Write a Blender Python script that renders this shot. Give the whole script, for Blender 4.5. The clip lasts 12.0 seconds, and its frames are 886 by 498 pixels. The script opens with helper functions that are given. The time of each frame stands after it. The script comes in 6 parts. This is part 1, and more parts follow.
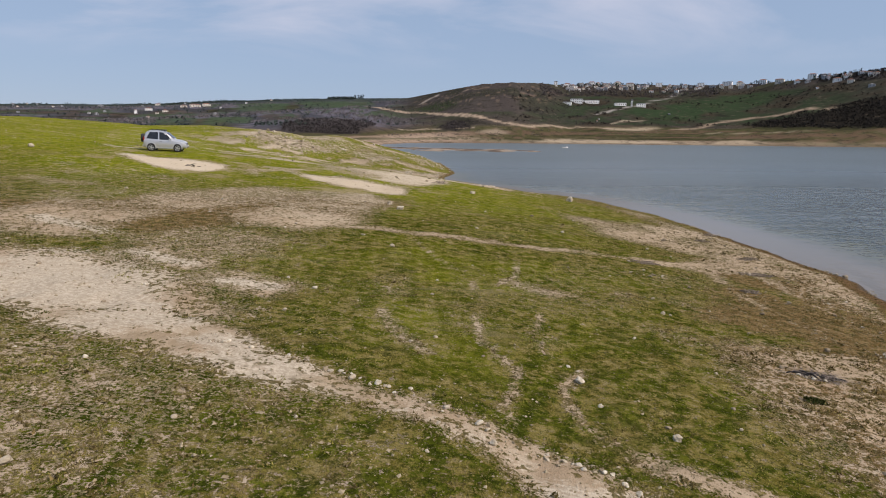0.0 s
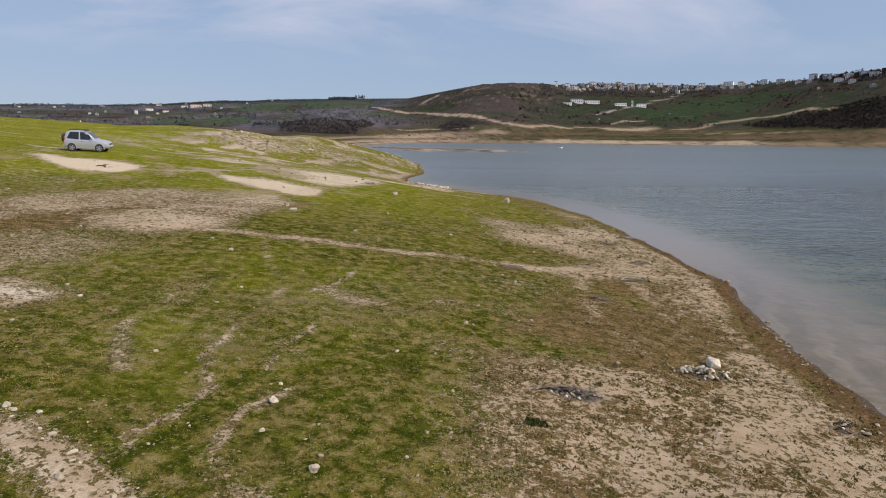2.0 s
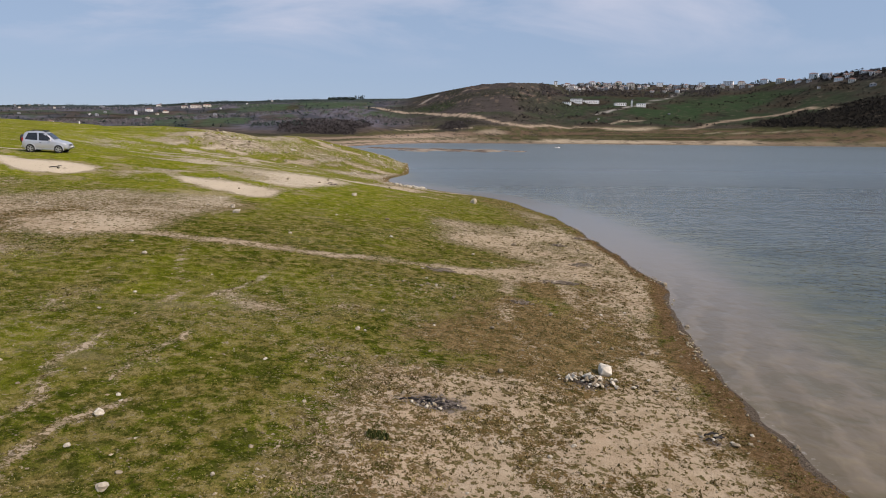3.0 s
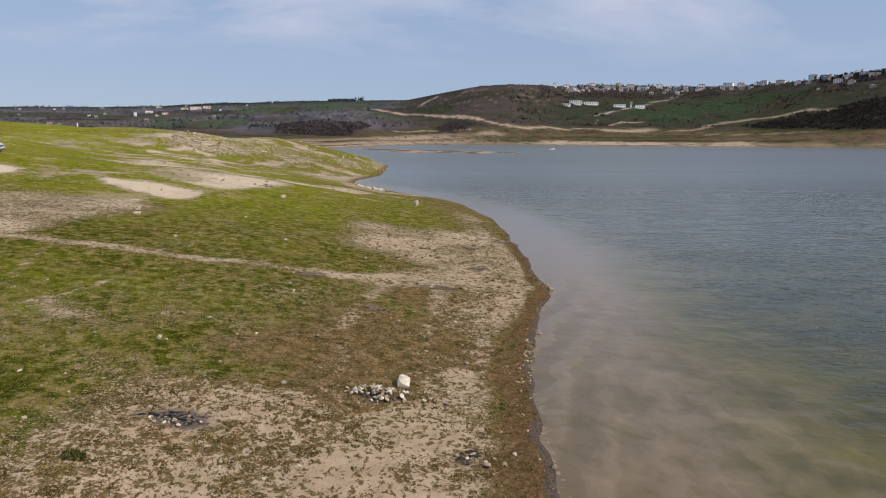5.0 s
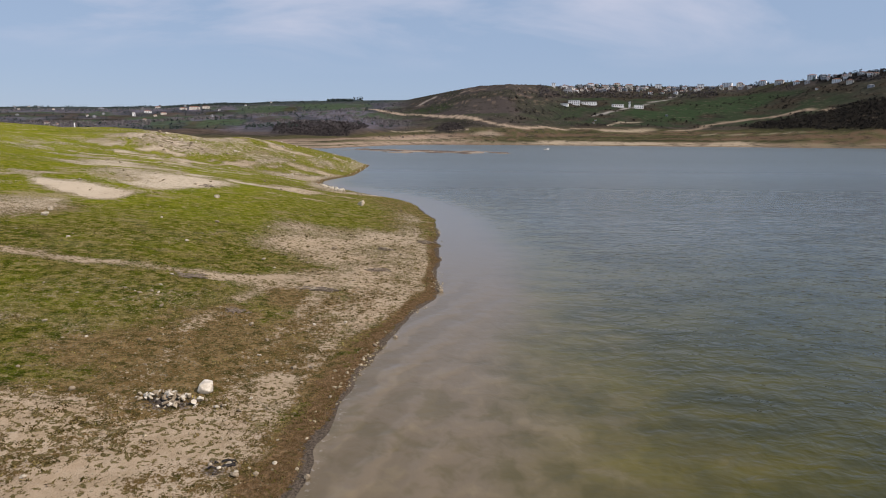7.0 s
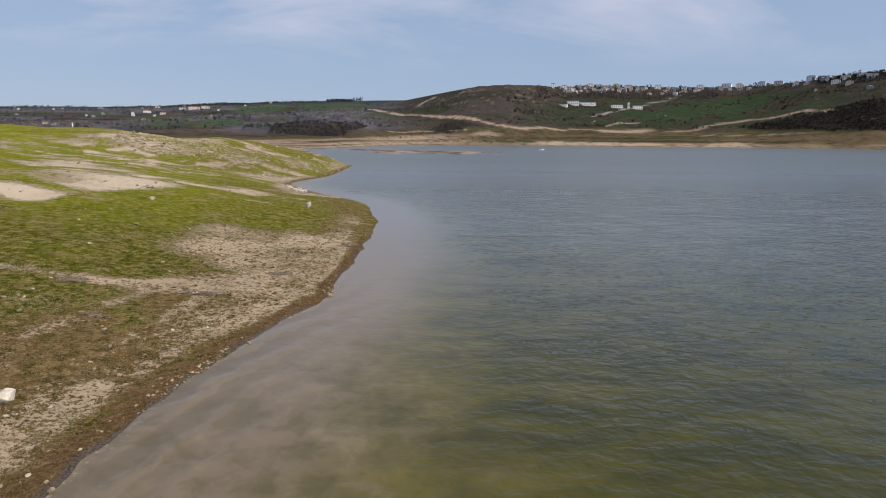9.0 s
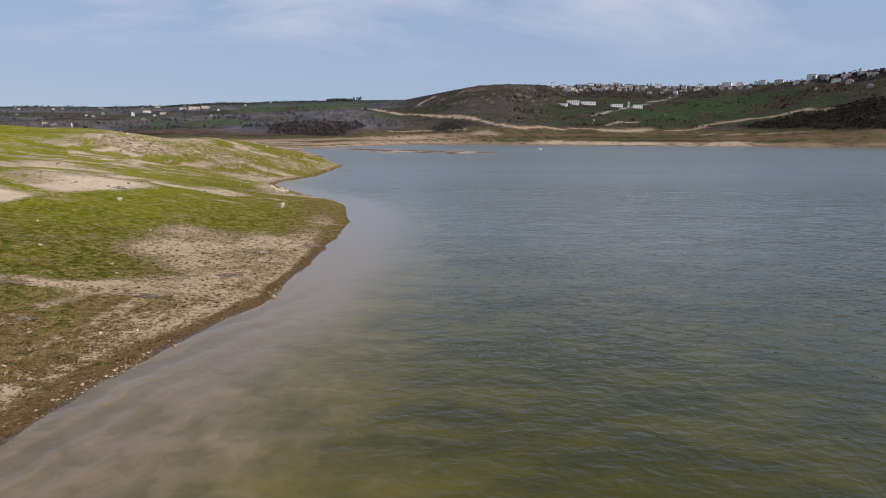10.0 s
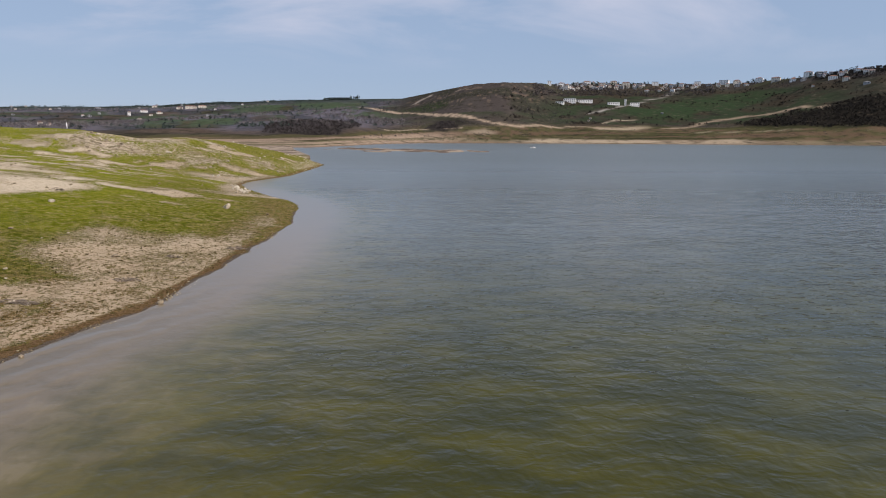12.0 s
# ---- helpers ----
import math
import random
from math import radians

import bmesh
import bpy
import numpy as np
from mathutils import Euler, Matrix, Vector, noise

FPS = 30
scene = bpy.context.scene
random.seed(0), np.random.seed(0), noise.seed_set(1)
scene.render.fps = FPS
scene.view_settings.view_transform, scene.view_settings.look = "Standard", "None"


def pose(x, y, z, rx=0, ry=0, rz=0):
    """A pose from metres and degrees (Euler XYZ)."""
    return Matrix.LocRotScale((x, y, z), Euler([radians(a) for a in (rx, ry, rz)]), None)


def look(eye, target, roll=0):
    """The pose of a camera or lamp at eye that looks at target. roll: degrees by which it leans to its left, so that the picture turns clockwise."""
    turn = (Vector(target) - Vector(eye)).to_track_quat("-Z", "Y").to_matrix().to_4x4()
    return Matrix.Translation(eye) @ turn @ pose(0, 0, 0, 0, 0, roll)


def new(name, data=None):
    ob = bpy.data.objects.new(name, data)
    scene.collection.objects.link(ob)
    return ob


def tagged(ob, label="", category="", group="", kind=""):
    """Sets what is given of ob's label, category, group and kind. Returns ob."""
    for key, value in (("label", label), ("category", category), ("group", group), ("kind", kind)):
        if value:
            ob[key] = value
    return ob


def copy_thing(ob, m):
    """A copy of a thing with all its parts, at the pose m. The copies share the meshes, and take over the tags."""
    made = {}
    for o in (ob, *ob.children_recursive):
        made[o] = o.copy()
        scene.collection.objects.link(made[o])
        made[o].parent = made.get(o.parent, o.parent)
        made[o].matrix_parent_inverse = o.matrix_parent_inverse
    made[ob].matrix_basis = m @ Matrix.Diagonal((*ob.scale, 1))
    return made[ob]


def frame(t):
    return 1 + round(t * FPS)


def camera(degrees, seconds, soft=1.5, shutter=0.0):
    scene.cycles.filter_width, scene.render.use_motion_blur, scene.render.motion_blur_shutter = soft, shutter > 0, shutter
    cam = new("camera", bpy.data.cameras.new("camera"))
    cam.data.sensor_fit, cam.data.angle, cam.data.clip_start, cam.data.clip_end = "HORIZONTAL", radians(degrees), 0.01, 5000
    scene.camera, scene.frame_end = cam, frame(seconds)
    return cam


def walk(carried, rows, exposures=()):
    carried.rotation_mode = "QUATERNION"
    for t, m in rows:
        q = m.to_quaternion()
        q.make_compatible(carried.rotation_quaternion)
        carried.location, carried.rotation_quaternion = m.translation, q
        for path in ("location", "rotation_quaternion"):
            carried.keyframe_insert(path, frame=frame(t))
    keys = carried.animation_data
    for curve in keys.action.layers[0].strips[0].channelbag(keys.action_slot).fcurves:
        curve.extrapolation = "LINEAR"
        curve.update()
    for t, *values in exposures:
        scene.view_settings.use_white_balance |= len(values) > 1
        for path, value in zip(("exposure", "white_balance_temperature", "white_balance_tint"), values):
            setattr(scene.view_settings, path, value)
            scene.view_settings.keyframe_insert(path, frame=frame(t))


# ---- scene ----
cam = camera(72.0, 12.0, soft=1.0)
PATH = [
    (0, (0.936, -0.56, 6.098), (0.989, 1.408, 5.742), 0.6),
    (0.5, (2.195, -0.367, 6.088), (2.245, 1.6, 5.733), 0.6),
    (1, (3.745, -0.153, 6.129), (3.793, 1.815, 5.773), 0.6),
    (1.5, (5.287, 0.05, 6.131), (5.335, 2.017, 5.775), 0.6),
    (2, (6.947, 0.283, 6.137), (6.992, 2.25, 5.782), 0.6),
    (2.5, (8.428, 0.488, 6.142), (8.471, 2.456, 5.788), 0.5),
    (3, (9.973, 0.702, 6.175), (10.015, 2.67, 5.82), 0.5),
    (5, (15.119, 1.37, 6.173), (15.157, 3.338, 5.823), 0.5),
    (5.5, (16.241, 1.438, 6.197), (16.279, 3.406, 5.846), 0.6),
    (6, (17.437, 1.514, 6.211), (17.476, 3.483, 5.859), 0.6),
    (6.5, (18.564, 1.615, 6.175), (18.601, 3.583, 5.825), 0.5),
    (7, (19.783, 1.698, 6.174), (19.82, 3.667, 5.824), 0.5),
    (9, (24.365, 1.885, 6.329), (24.4, 3.854, 5.98), 0.6),
    (9.5, (25.487, 1.935, 6.356), (25.519, 3.905, 6.007), 0.6),
    (10, (26.657, 2.04, 6.396), (26.689, 4.009, 6.045), 0.5),
    (10.5, (27.633, 2.2, 6.397), (27.667, 4.169, 6.046), 0.5),
    (11, (28.732, 2.415, 6.393), (28.765, 4.383, 6.041), 0.5),
    (11.5, (29.776, 2.59, 6.42), (29.81, 4.559, 6.067), 0.4),
    (12, (30.917, 2.748, 6.476), (30.952, 4.716, 6.121), 0.3),
]
walk(cam, [(t, look(eye, target, roll)) for t, eye, target, roll in PATH], [(0.0, 0.24, 6850, 20), (12.0, 0.24, 6850, 20)])

# ---- daylight: clear spring sky with thin high cloud, sun from the lake side ----
SUN_WAY = Vector((0.64, -0.40, 0.68)).normalized()
world = bpy.data.worlds.new("sky")
scene.world = world
world.use_nodes = True
wn, wl = world.node_tree.nodes, world.node_tree.links
wn.clear()
w_out, w_bg = wn.new("ShaderNodeOutputWorld"), wn.new("ShaderNodeBackground")
sky = wn.new("ShaderNodeTexSky")
sky.sky_type, sky.sun_disc = "NISHITA", False
sky.sun_elevation = math.asin(SUN_WAY.z)
sky.sun_rotation = math.atan2(SUN_WAY.x, SUN_WAY.y)
sky.air_density, sky.dust_density, sky.ozone_density = 1.0, 0.35, 1.3
w_co, w_sep, w_max = wn.new("ShaderNodeTexCoord"), wn.new("ShaderNodeSeparateXYZ"), wn.new("ShaderNodeMath")
w_max.operation, w_max.inputs[1].default_value = "ADD", 0.24
w_div, w_map = wn.new("ShaderNodeVectorMath"), wn.new("ShaderNodeMapping")
w_div.operation = "DIVIDE"
w_map.inputs["Scale"].default_value = (0.9, 1.5, 1.0)
w_map.inputs["Rotation"].default_value = (0, 0, radians(-24))
w_map.inputs["Location"].default_value = (0.35, 0.2, 0.0)
w_noise, w_ramp, w_mix = wn.new("ShaderNodeTexNoise"), wn.new("ShaderNodeMapRange"), wn.new("ShaderNodeMix")
w_noise.inputs["Scale"].default_value, w_noise.inputs["Detail"].default_value = 1.1, 7.0
w_noise.inputs["Roughness"].default_value, w_noise.inputs["Distortion"].default_value = 0.55, 0.4
w_ramp.inputs["From Min"].default_value, w_ramp.inputs["From Max"].default_value = 0.46, 0.74
w_ramp.inputs["To Max"].default_value = 0.9
w_mix.data_type, w_mix.inputs["B"].default_value = "RGBA", (6.2, 6.9, 8.2, 1)
wl.new(w_co.outputs["Generated"], w_sep.inputs[0])
wl.new(w_sep.outputs["Z"], w_max.inputs[0])
wl.new(w_co.outputs["Generated"], w_div.inputs[0])
wl.new(w_max.outputs[0], w_div.inputs[1])
wl.new(w_div.outputs[0], w_map.inputs[0])
wl.new(w_map.outputs[0], w_noise.inputs["Vector"])
wl.new(w_noise.outputs["Fac"], w_ramp.inputs["Value"])
w_low, w_thin = wn.new("ShaderNodeMapRange"), wn.new("ShaderNodeMath")
w_low.inputs["From Min"].default_value, w_low.inputs["From Max"].default_value = 0.10, 0.17
w_thin.operation = "MULTIPLY"
wl.new(w_sep.outputs["Z"], w_low.inputs["Value"])
wl.new(w_ramp.outputs["Result"], w_thin.inputs[0])
wl.new(w_low.outputs["Result"], w_thin.inputs[1])
wl.new(w_thin.outputs[0], w_mix.inputs["Factor"])
w_veil = wn.new("ShaderNodeMix")
w_veil.data_type, w_veil.inputs["Factor"].default_value, w_veil.inputs["B"].default_value = "RGBA", 0.8, (3.2, 4.8, 6.9, 1)
wl.new(sky.outputs[0], w_veil.inputs["A"])
wl.new(w_veil.outputs["Result"], w_mix.inputs["A"])
wl.new(w_mix.outputs["Result"], w_bg.inputs["Color"])
w_bg.inputs["Strength"].default_value = 0.081
wl.new(w_bg.outputs[0], w_out.inputs[0])
sun = new("sun", bpy.data.lights.new("sun", "SUN"))
sun.data.energy, sun.data.angle, sun.data.color = 3.5, radians(0.5), (1.0, 0.94, 0.85)
sun.matrix_world = look((0, 0, 60), Vector((0, 0, 60)) - SUN_WAY)

# ---- materials ----


class Nodes:
    """A small builder for node materials."""

    def __init__(self, name):
        self.mat = bpy.data.materials.new(name)
        self.mat.use_nodes = True
        self.nodes, self.links = self.mat.node_tree.nodes, self.mat.node_tree.links
        self.bsdf = self.nodes["Principled BSDF"]

    def put(self, socket, value):
        if isinstance(value, bpy.types.NodeSocket):
            self.links.new(value, socket)
        elif isinstance(value, (tuple, list)) and len(value) == 3 and socket.type == "RGBA":
            socket.default_value = (*value, 1)
        else:
            socket.default_value = value

    def node(self, kind, out=0, **inputs):
        n = self.nodes.new(kind)
        for key, value in inputs.items():
            self.put(n.inputs[key.replace("_", " ")], value)
        return n.outputs[out]

    def place(self, scale=(1, 1, 1), turn=0.0):
        geo = self.nodes.new("ShaderNodeNewGeometry")
        m = self.nodes.new("ShaderNodeMapping")
        m.inputs["Scale"].default_value, m.inputs["Rotation"].default_value = scale, (0, 0, radians(turn))
        self.links.new(geo.outputs["Position"], m.inputs[0])
        return m.outputs[0]

    def noise(self, scale, detail=4.0, rough=0.55, at=None, distortion=0.0):
        return self.node("ShaderNodeTexNoise", 0, Vector=at or self.place(), Scale=scale, Detail=detail, Roughness=rough, Distortion=distortion)

    def attr(self, name, out="Fac"):
        n = self.nodes.new("ShaderNodeAttribute")
        n.attribute_name = name
        return n.outputs[out]

    def math(self, op, a, b=0.0, c=None):
        n = self.nodes.new("ShaderNodeMath")
        n.operation = op
        self.put(n.inputs[0], a)
        self.put(n.inputs[1], b)
        if c is not None:
            self.put(n.inputs[2], c)
        return n.outputs[0]

    def span(self, value, a, b, lo=0.0, hi=1.0):
        n = self.nodes.new("ShaderNodeMapRange")
        n.interpolation_type = "SMOOTHSTEP"
        for key, v in (("Value", value), ("From Min", a), ("From Max", b), ("To Min", lo), ("To Max", hi)):
            self.put(n.inputs[key], v)
        return n.outputs["Result"]

    def mix(self, factor, a, b, blend="MIX"):
        n = self.nodes.new("ShaderNodeMix")
        n.data_type, n.blend_type = "RGBA", blend
        self.put(n.inputs["Factor"], factor)
        self.put(n.inputs["A"], a)
        self.put(n.inputs["B"], b)
        return n.outputs["Result"]

    def bump(self, height, strength=0.5, distance=0.02):
        self.put(self.bsdf.inputs["Normal"], self.node("ShaderNodeBump", 0, Height=height, Strength=strength, Distance=distance))

    def done(self, color, rough=0.8, metal=0.0, specular=0.3):
        self.put(self.bsdf.inputs["Base Color"], color)
        self.put(self.bsdf.inputs["Roughness"], rough)
        self.put(self.bsdf.inputs["Metallic"], metal)
        self.put(self.bsdf.inputs["Specular IOR Level"], specular)
        return self.mat


def speckled(name, a, b, scale=8.0, rough=0.8, metal=0.0, specular=0.3, relief=0.3, depth=0.01):
    """A surface of two tones, mottled at two scales, with a fine relief."""
    n = Nodes(name)
    big, fine = n.noise(scale, 5.0), n.noise(scale * 7, 3.0)
    tone = n.math("ADD", n.math("MULTIPLY", big, 0.65), n.math("MULTIPLY", fine, 0.35))
    n.bump(tone, relief, depth)
    return n.done(n.mix(n.span(tone, 0.35, 0.65), a, b), rough, metal, specular)


def ground_material():
    n = Nodes("lakeside_ground")
    bare, dry, lush, band, ash, rock = (n.attr(k) for k in ("bare", "dry", "lush", "band", "ash", "rock"))
    n1, n2, n3, n4 = n.noise(0.55, 5), n.noise(2.6, 5, 0.65), n.noise(11, 4, 0.7), n.noise(42, 3, 0.7)
    n5, n6, n7, n8 = n.noise(4.6, 5, 0.7), n.noise(1.25, 5, 0.65), n.noise(12, 5, 0.72), n.noise(22, 3, 0.65)
    # ragged edges: the same unevenness, coarse and in single tufts
    wob = n.math("ADD", n.math("MULTIPLY", n.math("SUBTRACT", n2, 0.5), 1.2), n.math("MULTIPLY", n.math("SUBTRACT", n5, 0.5), 1.5))
    wob = n.math("ADD", wob, n.math("MULTIPLY", n.math("SUBTRACT", n3, 0.5), 1.7))
    wob = n.math("ADD", wob, n.math("MULTIPLY", n.math("SUBTRACT", n6, 0.5), 1.0))
    wob = n.math("ADD", wob, n.math("MULTIPLY", n.math("SUBTRACT", n8, 0.5), 0.8))
    # turf: green and yellowed swards with soil and straw showing between the clumps
    green = n.mix(n.span(n2, 0.38, 0.62), (0.052, 0.068, 0.007), (0.122, 0.134, 0.014))
    straw = n.mix(n.span(n2, 0.38, 0.62), (0.162, 0.132, 0.028), (0.265, 0.212, 0.066))
    clump = n.noise(2.5, 7, 0.74)
    turf = n.mix(n.span(n.math("ADD", n.math("MULTIPLY", clump, 0.6), n.math("MULTIPLY", n6, 0.4)), 0.46, 0.55), green, straw)
    turf = n.mix(n.span(n1, 0.52, 0.68, 0.0, 0.45), turf, (0.235, 0.168, 0.070))
    # near-black green: dark tufts, and shade between clumps painted into the colour
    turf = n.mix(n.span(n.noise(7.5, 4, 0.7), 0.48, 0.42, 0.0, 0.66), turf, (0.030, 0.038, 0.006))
    turf = n.mix(n.span(clump, 0.56, 0.61, 0.0, 0.8), turf, (0.31, 0.25, 0.11))
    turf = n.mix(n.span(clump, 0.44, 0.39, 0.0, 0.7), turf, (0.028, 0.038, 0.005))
    flecks = n.math("ADD", n.math("MULTIPLY", n7, 0.65), n.math("MULTIPLY", n8, 0.35))
    turf = n.mix(n.span(n.math("ADD", flecks, n.math("MULTIPLY", bare, 0.20)), 0.57, 0.63, 0.0, 0.9), turf, (0.33, 0.262, 0.150))
    # fine painted shade in the gaps between blades
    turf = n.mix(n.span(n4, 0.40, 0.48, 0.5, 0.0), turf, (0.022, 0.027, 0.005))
    meadow = n.mix(n.span(n2, 0.36, 0.64), (0.158, 0.178, 0.012), (0.262, 0.256, 0.026))
    meadow = n.mix(n.span(n3, 0.52, 0.68, 0.0, 0.40), meadow, (0.086, 0.112, 0.008))
    meadow = n.mix(n.span(n6, 0.50, 0.62, 0.0, 0.55), meadow, (0.098, 0.130, 0.009))
    meadow = n.mix(n.span(n1, 0.54, 0.66, 0.0, 0.5), meadow, (0.215, 0.180, 0.060))
    specks = n.math("ADD", n.math("MULTIPLY", n2, 0.5), n.math("MULTIPLY", n.noise(5.2, 5, 0.7, n.place((0.8, 1, 1))), 0.5))
    meadow = n.mix(n.span(n.math("ADD", specks, n.math("MULTIPLY", bare, 0.28)), 0.58, 0.62, 0.0, 0.85), meadow, (0.38, 0.31, 0.18))
    meadow = n.mix(n.span(n.math("ADD", specks, n.math("MULTIPLY", dry, -0.2)), 0.46, 0.41, 0.0, 0.4), meadow, (0.074, 0.094, 0.007))
    blaze = n.noise(0.36, 7, 0.72, n.place((0.5, 1, 1), 6))
    meadow = n.mix(n.span(n.math("ADD", blaze, n.math("MULTIPLY", bare, 0.18)), 0.58, 0.62, 0.0, 0.85), meadow, (0.36, 0.285, 0.155))
    meadow = n.mix(n.span(blaze, 0.45, 0.39, 0.0, 0.5), meadow, (0.086, 0.116, 0.008))
    meadow = n.mix(n.span(clump, 0.43, 0.38, 0.0, 0.4), meadow, (0.068, 0.092, 0.007))
    meadow = n.mix(n.span(clump, 0.58, 0.62, 0.0, 0.6), meadow, (0.31, 0.265, 0.10))
    turf = n.mix(lush, turf, meadow)
    brown = n.mix(n.span(n2, 0.38, 0.62), (0.148, 0.094, 0.034), (0.275, 0.182, 0.084))
    brown = n.mix(n.span(n3, 0.49, 0.58, 0.0, 0.85), brown, (0.066, 0.062, 0.016))
    brown = n.mix(n.span(clump, 0.48, 0.42, 0.0, 0.8), brown, (0.052, 0.048, 0.012))
    brown = n.mix(n.span(n8, 0.56, 0.64, 0.0, 0.7), brown, (0.36, 0.275, 0.17))
    turf = n.mix(n.span(n.math("ADD", dry, n.math("MULTIPLY", wob, 0.7)), 0.30, 0.70), turf, brown)
    # bare sandy earth, with pebbles
    sand = n.mix(n.span(n2, 0.33, 0.68), (0.312, 0.236, 0.150), (0.412, 0.322, 0.218))
    sand = n.mix(n.span(n1, 0.45, 0.75, 0.0, 0.5), sand, (0.370, 0.262, 0.165))
    sand = n.mix(n.span(n4, 0.56, 0.66, 0.0, 0.6), sand, (0.20, 0.152, 0.095))
    sand = n.mix(n.span(n3, 0.60, 0.70, 0.0, 0.7), sand, (0.44, 0.365, 0.265))
    sand = n.mix(n.math("MULTIPLY", lush, 0.75), sand, (0.58, 0.495, 0.365))
    chalk = n.attr("chalk")
    sand = n.mix(n.span(n.math("ADD", chalk, n.math("MULTIPLY", wob, 0.30)), 0.05, 0.42, 0.0, 0.9), sand, n.mix(n.span(n3, 0.4, 0.62), (0.40, 0.335, 0.245), (0.55, 0.475, 0.36)))
    # single flat tufts rooted in the sand
    spot = n.math("ADD", n.math("MULTIPLY", n.noise(7.0, 2, 0.5), 0.6), n.math("MULTIPLY", n5, 0.4))
    tuft = n.math("MULTIPLY", n.span(n.math("ADD", spot, n.math("MULTIPLY", n.math("SUBTRACT", n6, 0.5), 0.35)), 0.535, 0.56), n.math("MULTIPLY", n.span(bare, 0.99, 0.93, 0.12, 0.92), n.span(lush, 0.2, 0.9, 1.0, 0.25)))
    sand = n.mix(tuft, sand, n.mix(n.span(n8, 0.42, 0.58), (0.060, 0.052, 0.014), (0.150, 0.112, 0.045)))
    cover = n.span(n.math("ADD", bare, n.math("MULTIPLY", wob, n.span(bare, 0.72, 0.98, 1.0, 0.45))), 0.46, 0.57)
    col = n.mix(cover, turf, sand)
    col = n.mix(n.span(n.math("ADD", chalk, n.math("MULTIPLY", wob, 0.6)), 0.60, 0.90), col, (0.62, 0.55, 0.43))
    stone = n.mix(n.span(n.noise(1.4, 6, 0.7), 0.35, 0.65), (0.25, 0.195, 0.130), (0.50, 0.42, 0.315))
    stone = n.mix(n.span(n.noise(0.8, 5, 0.7, n.place((0.5, 1, 1))), 0.52, 0.60, 0.0, 0.7), stone, (0.13, 0.115, 0.045))
    col = n.mix(n.span(n.math("ADD", rock, n.math("MULTIPLY", wob, 1.1)), 0.42, 0.58), col, stone)
    wet = n.mix(n.span(n3, 0.38, 0.62), (0.114, 0.066, 0.028), (0.222, 0.142, 0.074))
    wet = n.mix(n.span(n8, 0.53, 0.61, 0.0, 0.65), wet, (0.046, 0.036, 0.016))
    wet = n.mix(n.span(n5, 0.55, 0.65, 0.0, 0.4), wet, (0.078, 0.066, 0.022))
    col = n.mix(n.span(n.math("ADD", band, n.math("MULTIPLY", wob, 0.8)), 0.40, 0.58), col, wet)
    mud = n.mix(n.span(n8, 0.45, 0.6), (0.150, 0.118, 0.088), (0.080, 0.064, 0.048))
    col = n.mix(n.span(n.math("ADD", n.attr("soak"), n.math("MULTIPLY", wob, 0.5)), 0.42, 0.62), col, mud)
    soot = n.mix(n.span(n3, 0.42, 0.62), (0.038, 0.033, 0.030), (0.17, 0.142, 0.118))
    col = n.mix(n.span(n.math("ADD", ash, n.math("MULTIPLY", wob, 0.6)), 0.26, 0.62), col, soot)
    # the country beyond the lake
    weather = n.noise(0.05, 8, 0.75)
    far_tone = n.mix(n.span(weather, 0.50, 0.36, 0.0, 0.7), n.attr("country", "Color"), (0.024, 0.023, 0.017))
    far_tone = n.mix(n.span(n.noise(0.11, 6, 0.7, n.place((0.6, 1, 1))), 0.56, 0.66, 0.0, 0.55), far_tone, (0.135, 0.108, 0.078))
    col = n.mix(n.attr("beyond"), col, far_tone)
    rise = n.math("ADD", n.math("MULTIPLY", n3, 0.5), n.math("MULTIPLY", n4, 0.25))
    rise = n.math("ADD", n.math("MULTIPLY", rise, n.span(cover, 0, 1, 1.0, 0.45)), n.math("MULTIPLY", n.math("MULTIPLY", n8, 0.5), n.span(cover, 0, 1, 1.0, 0.3)))
    n.bump(n.math("SUBTRACT", rise, n.math("MULTIPLY", cover, 0.22)), 1.0, 0.10)
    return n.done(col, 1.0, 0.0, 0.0)


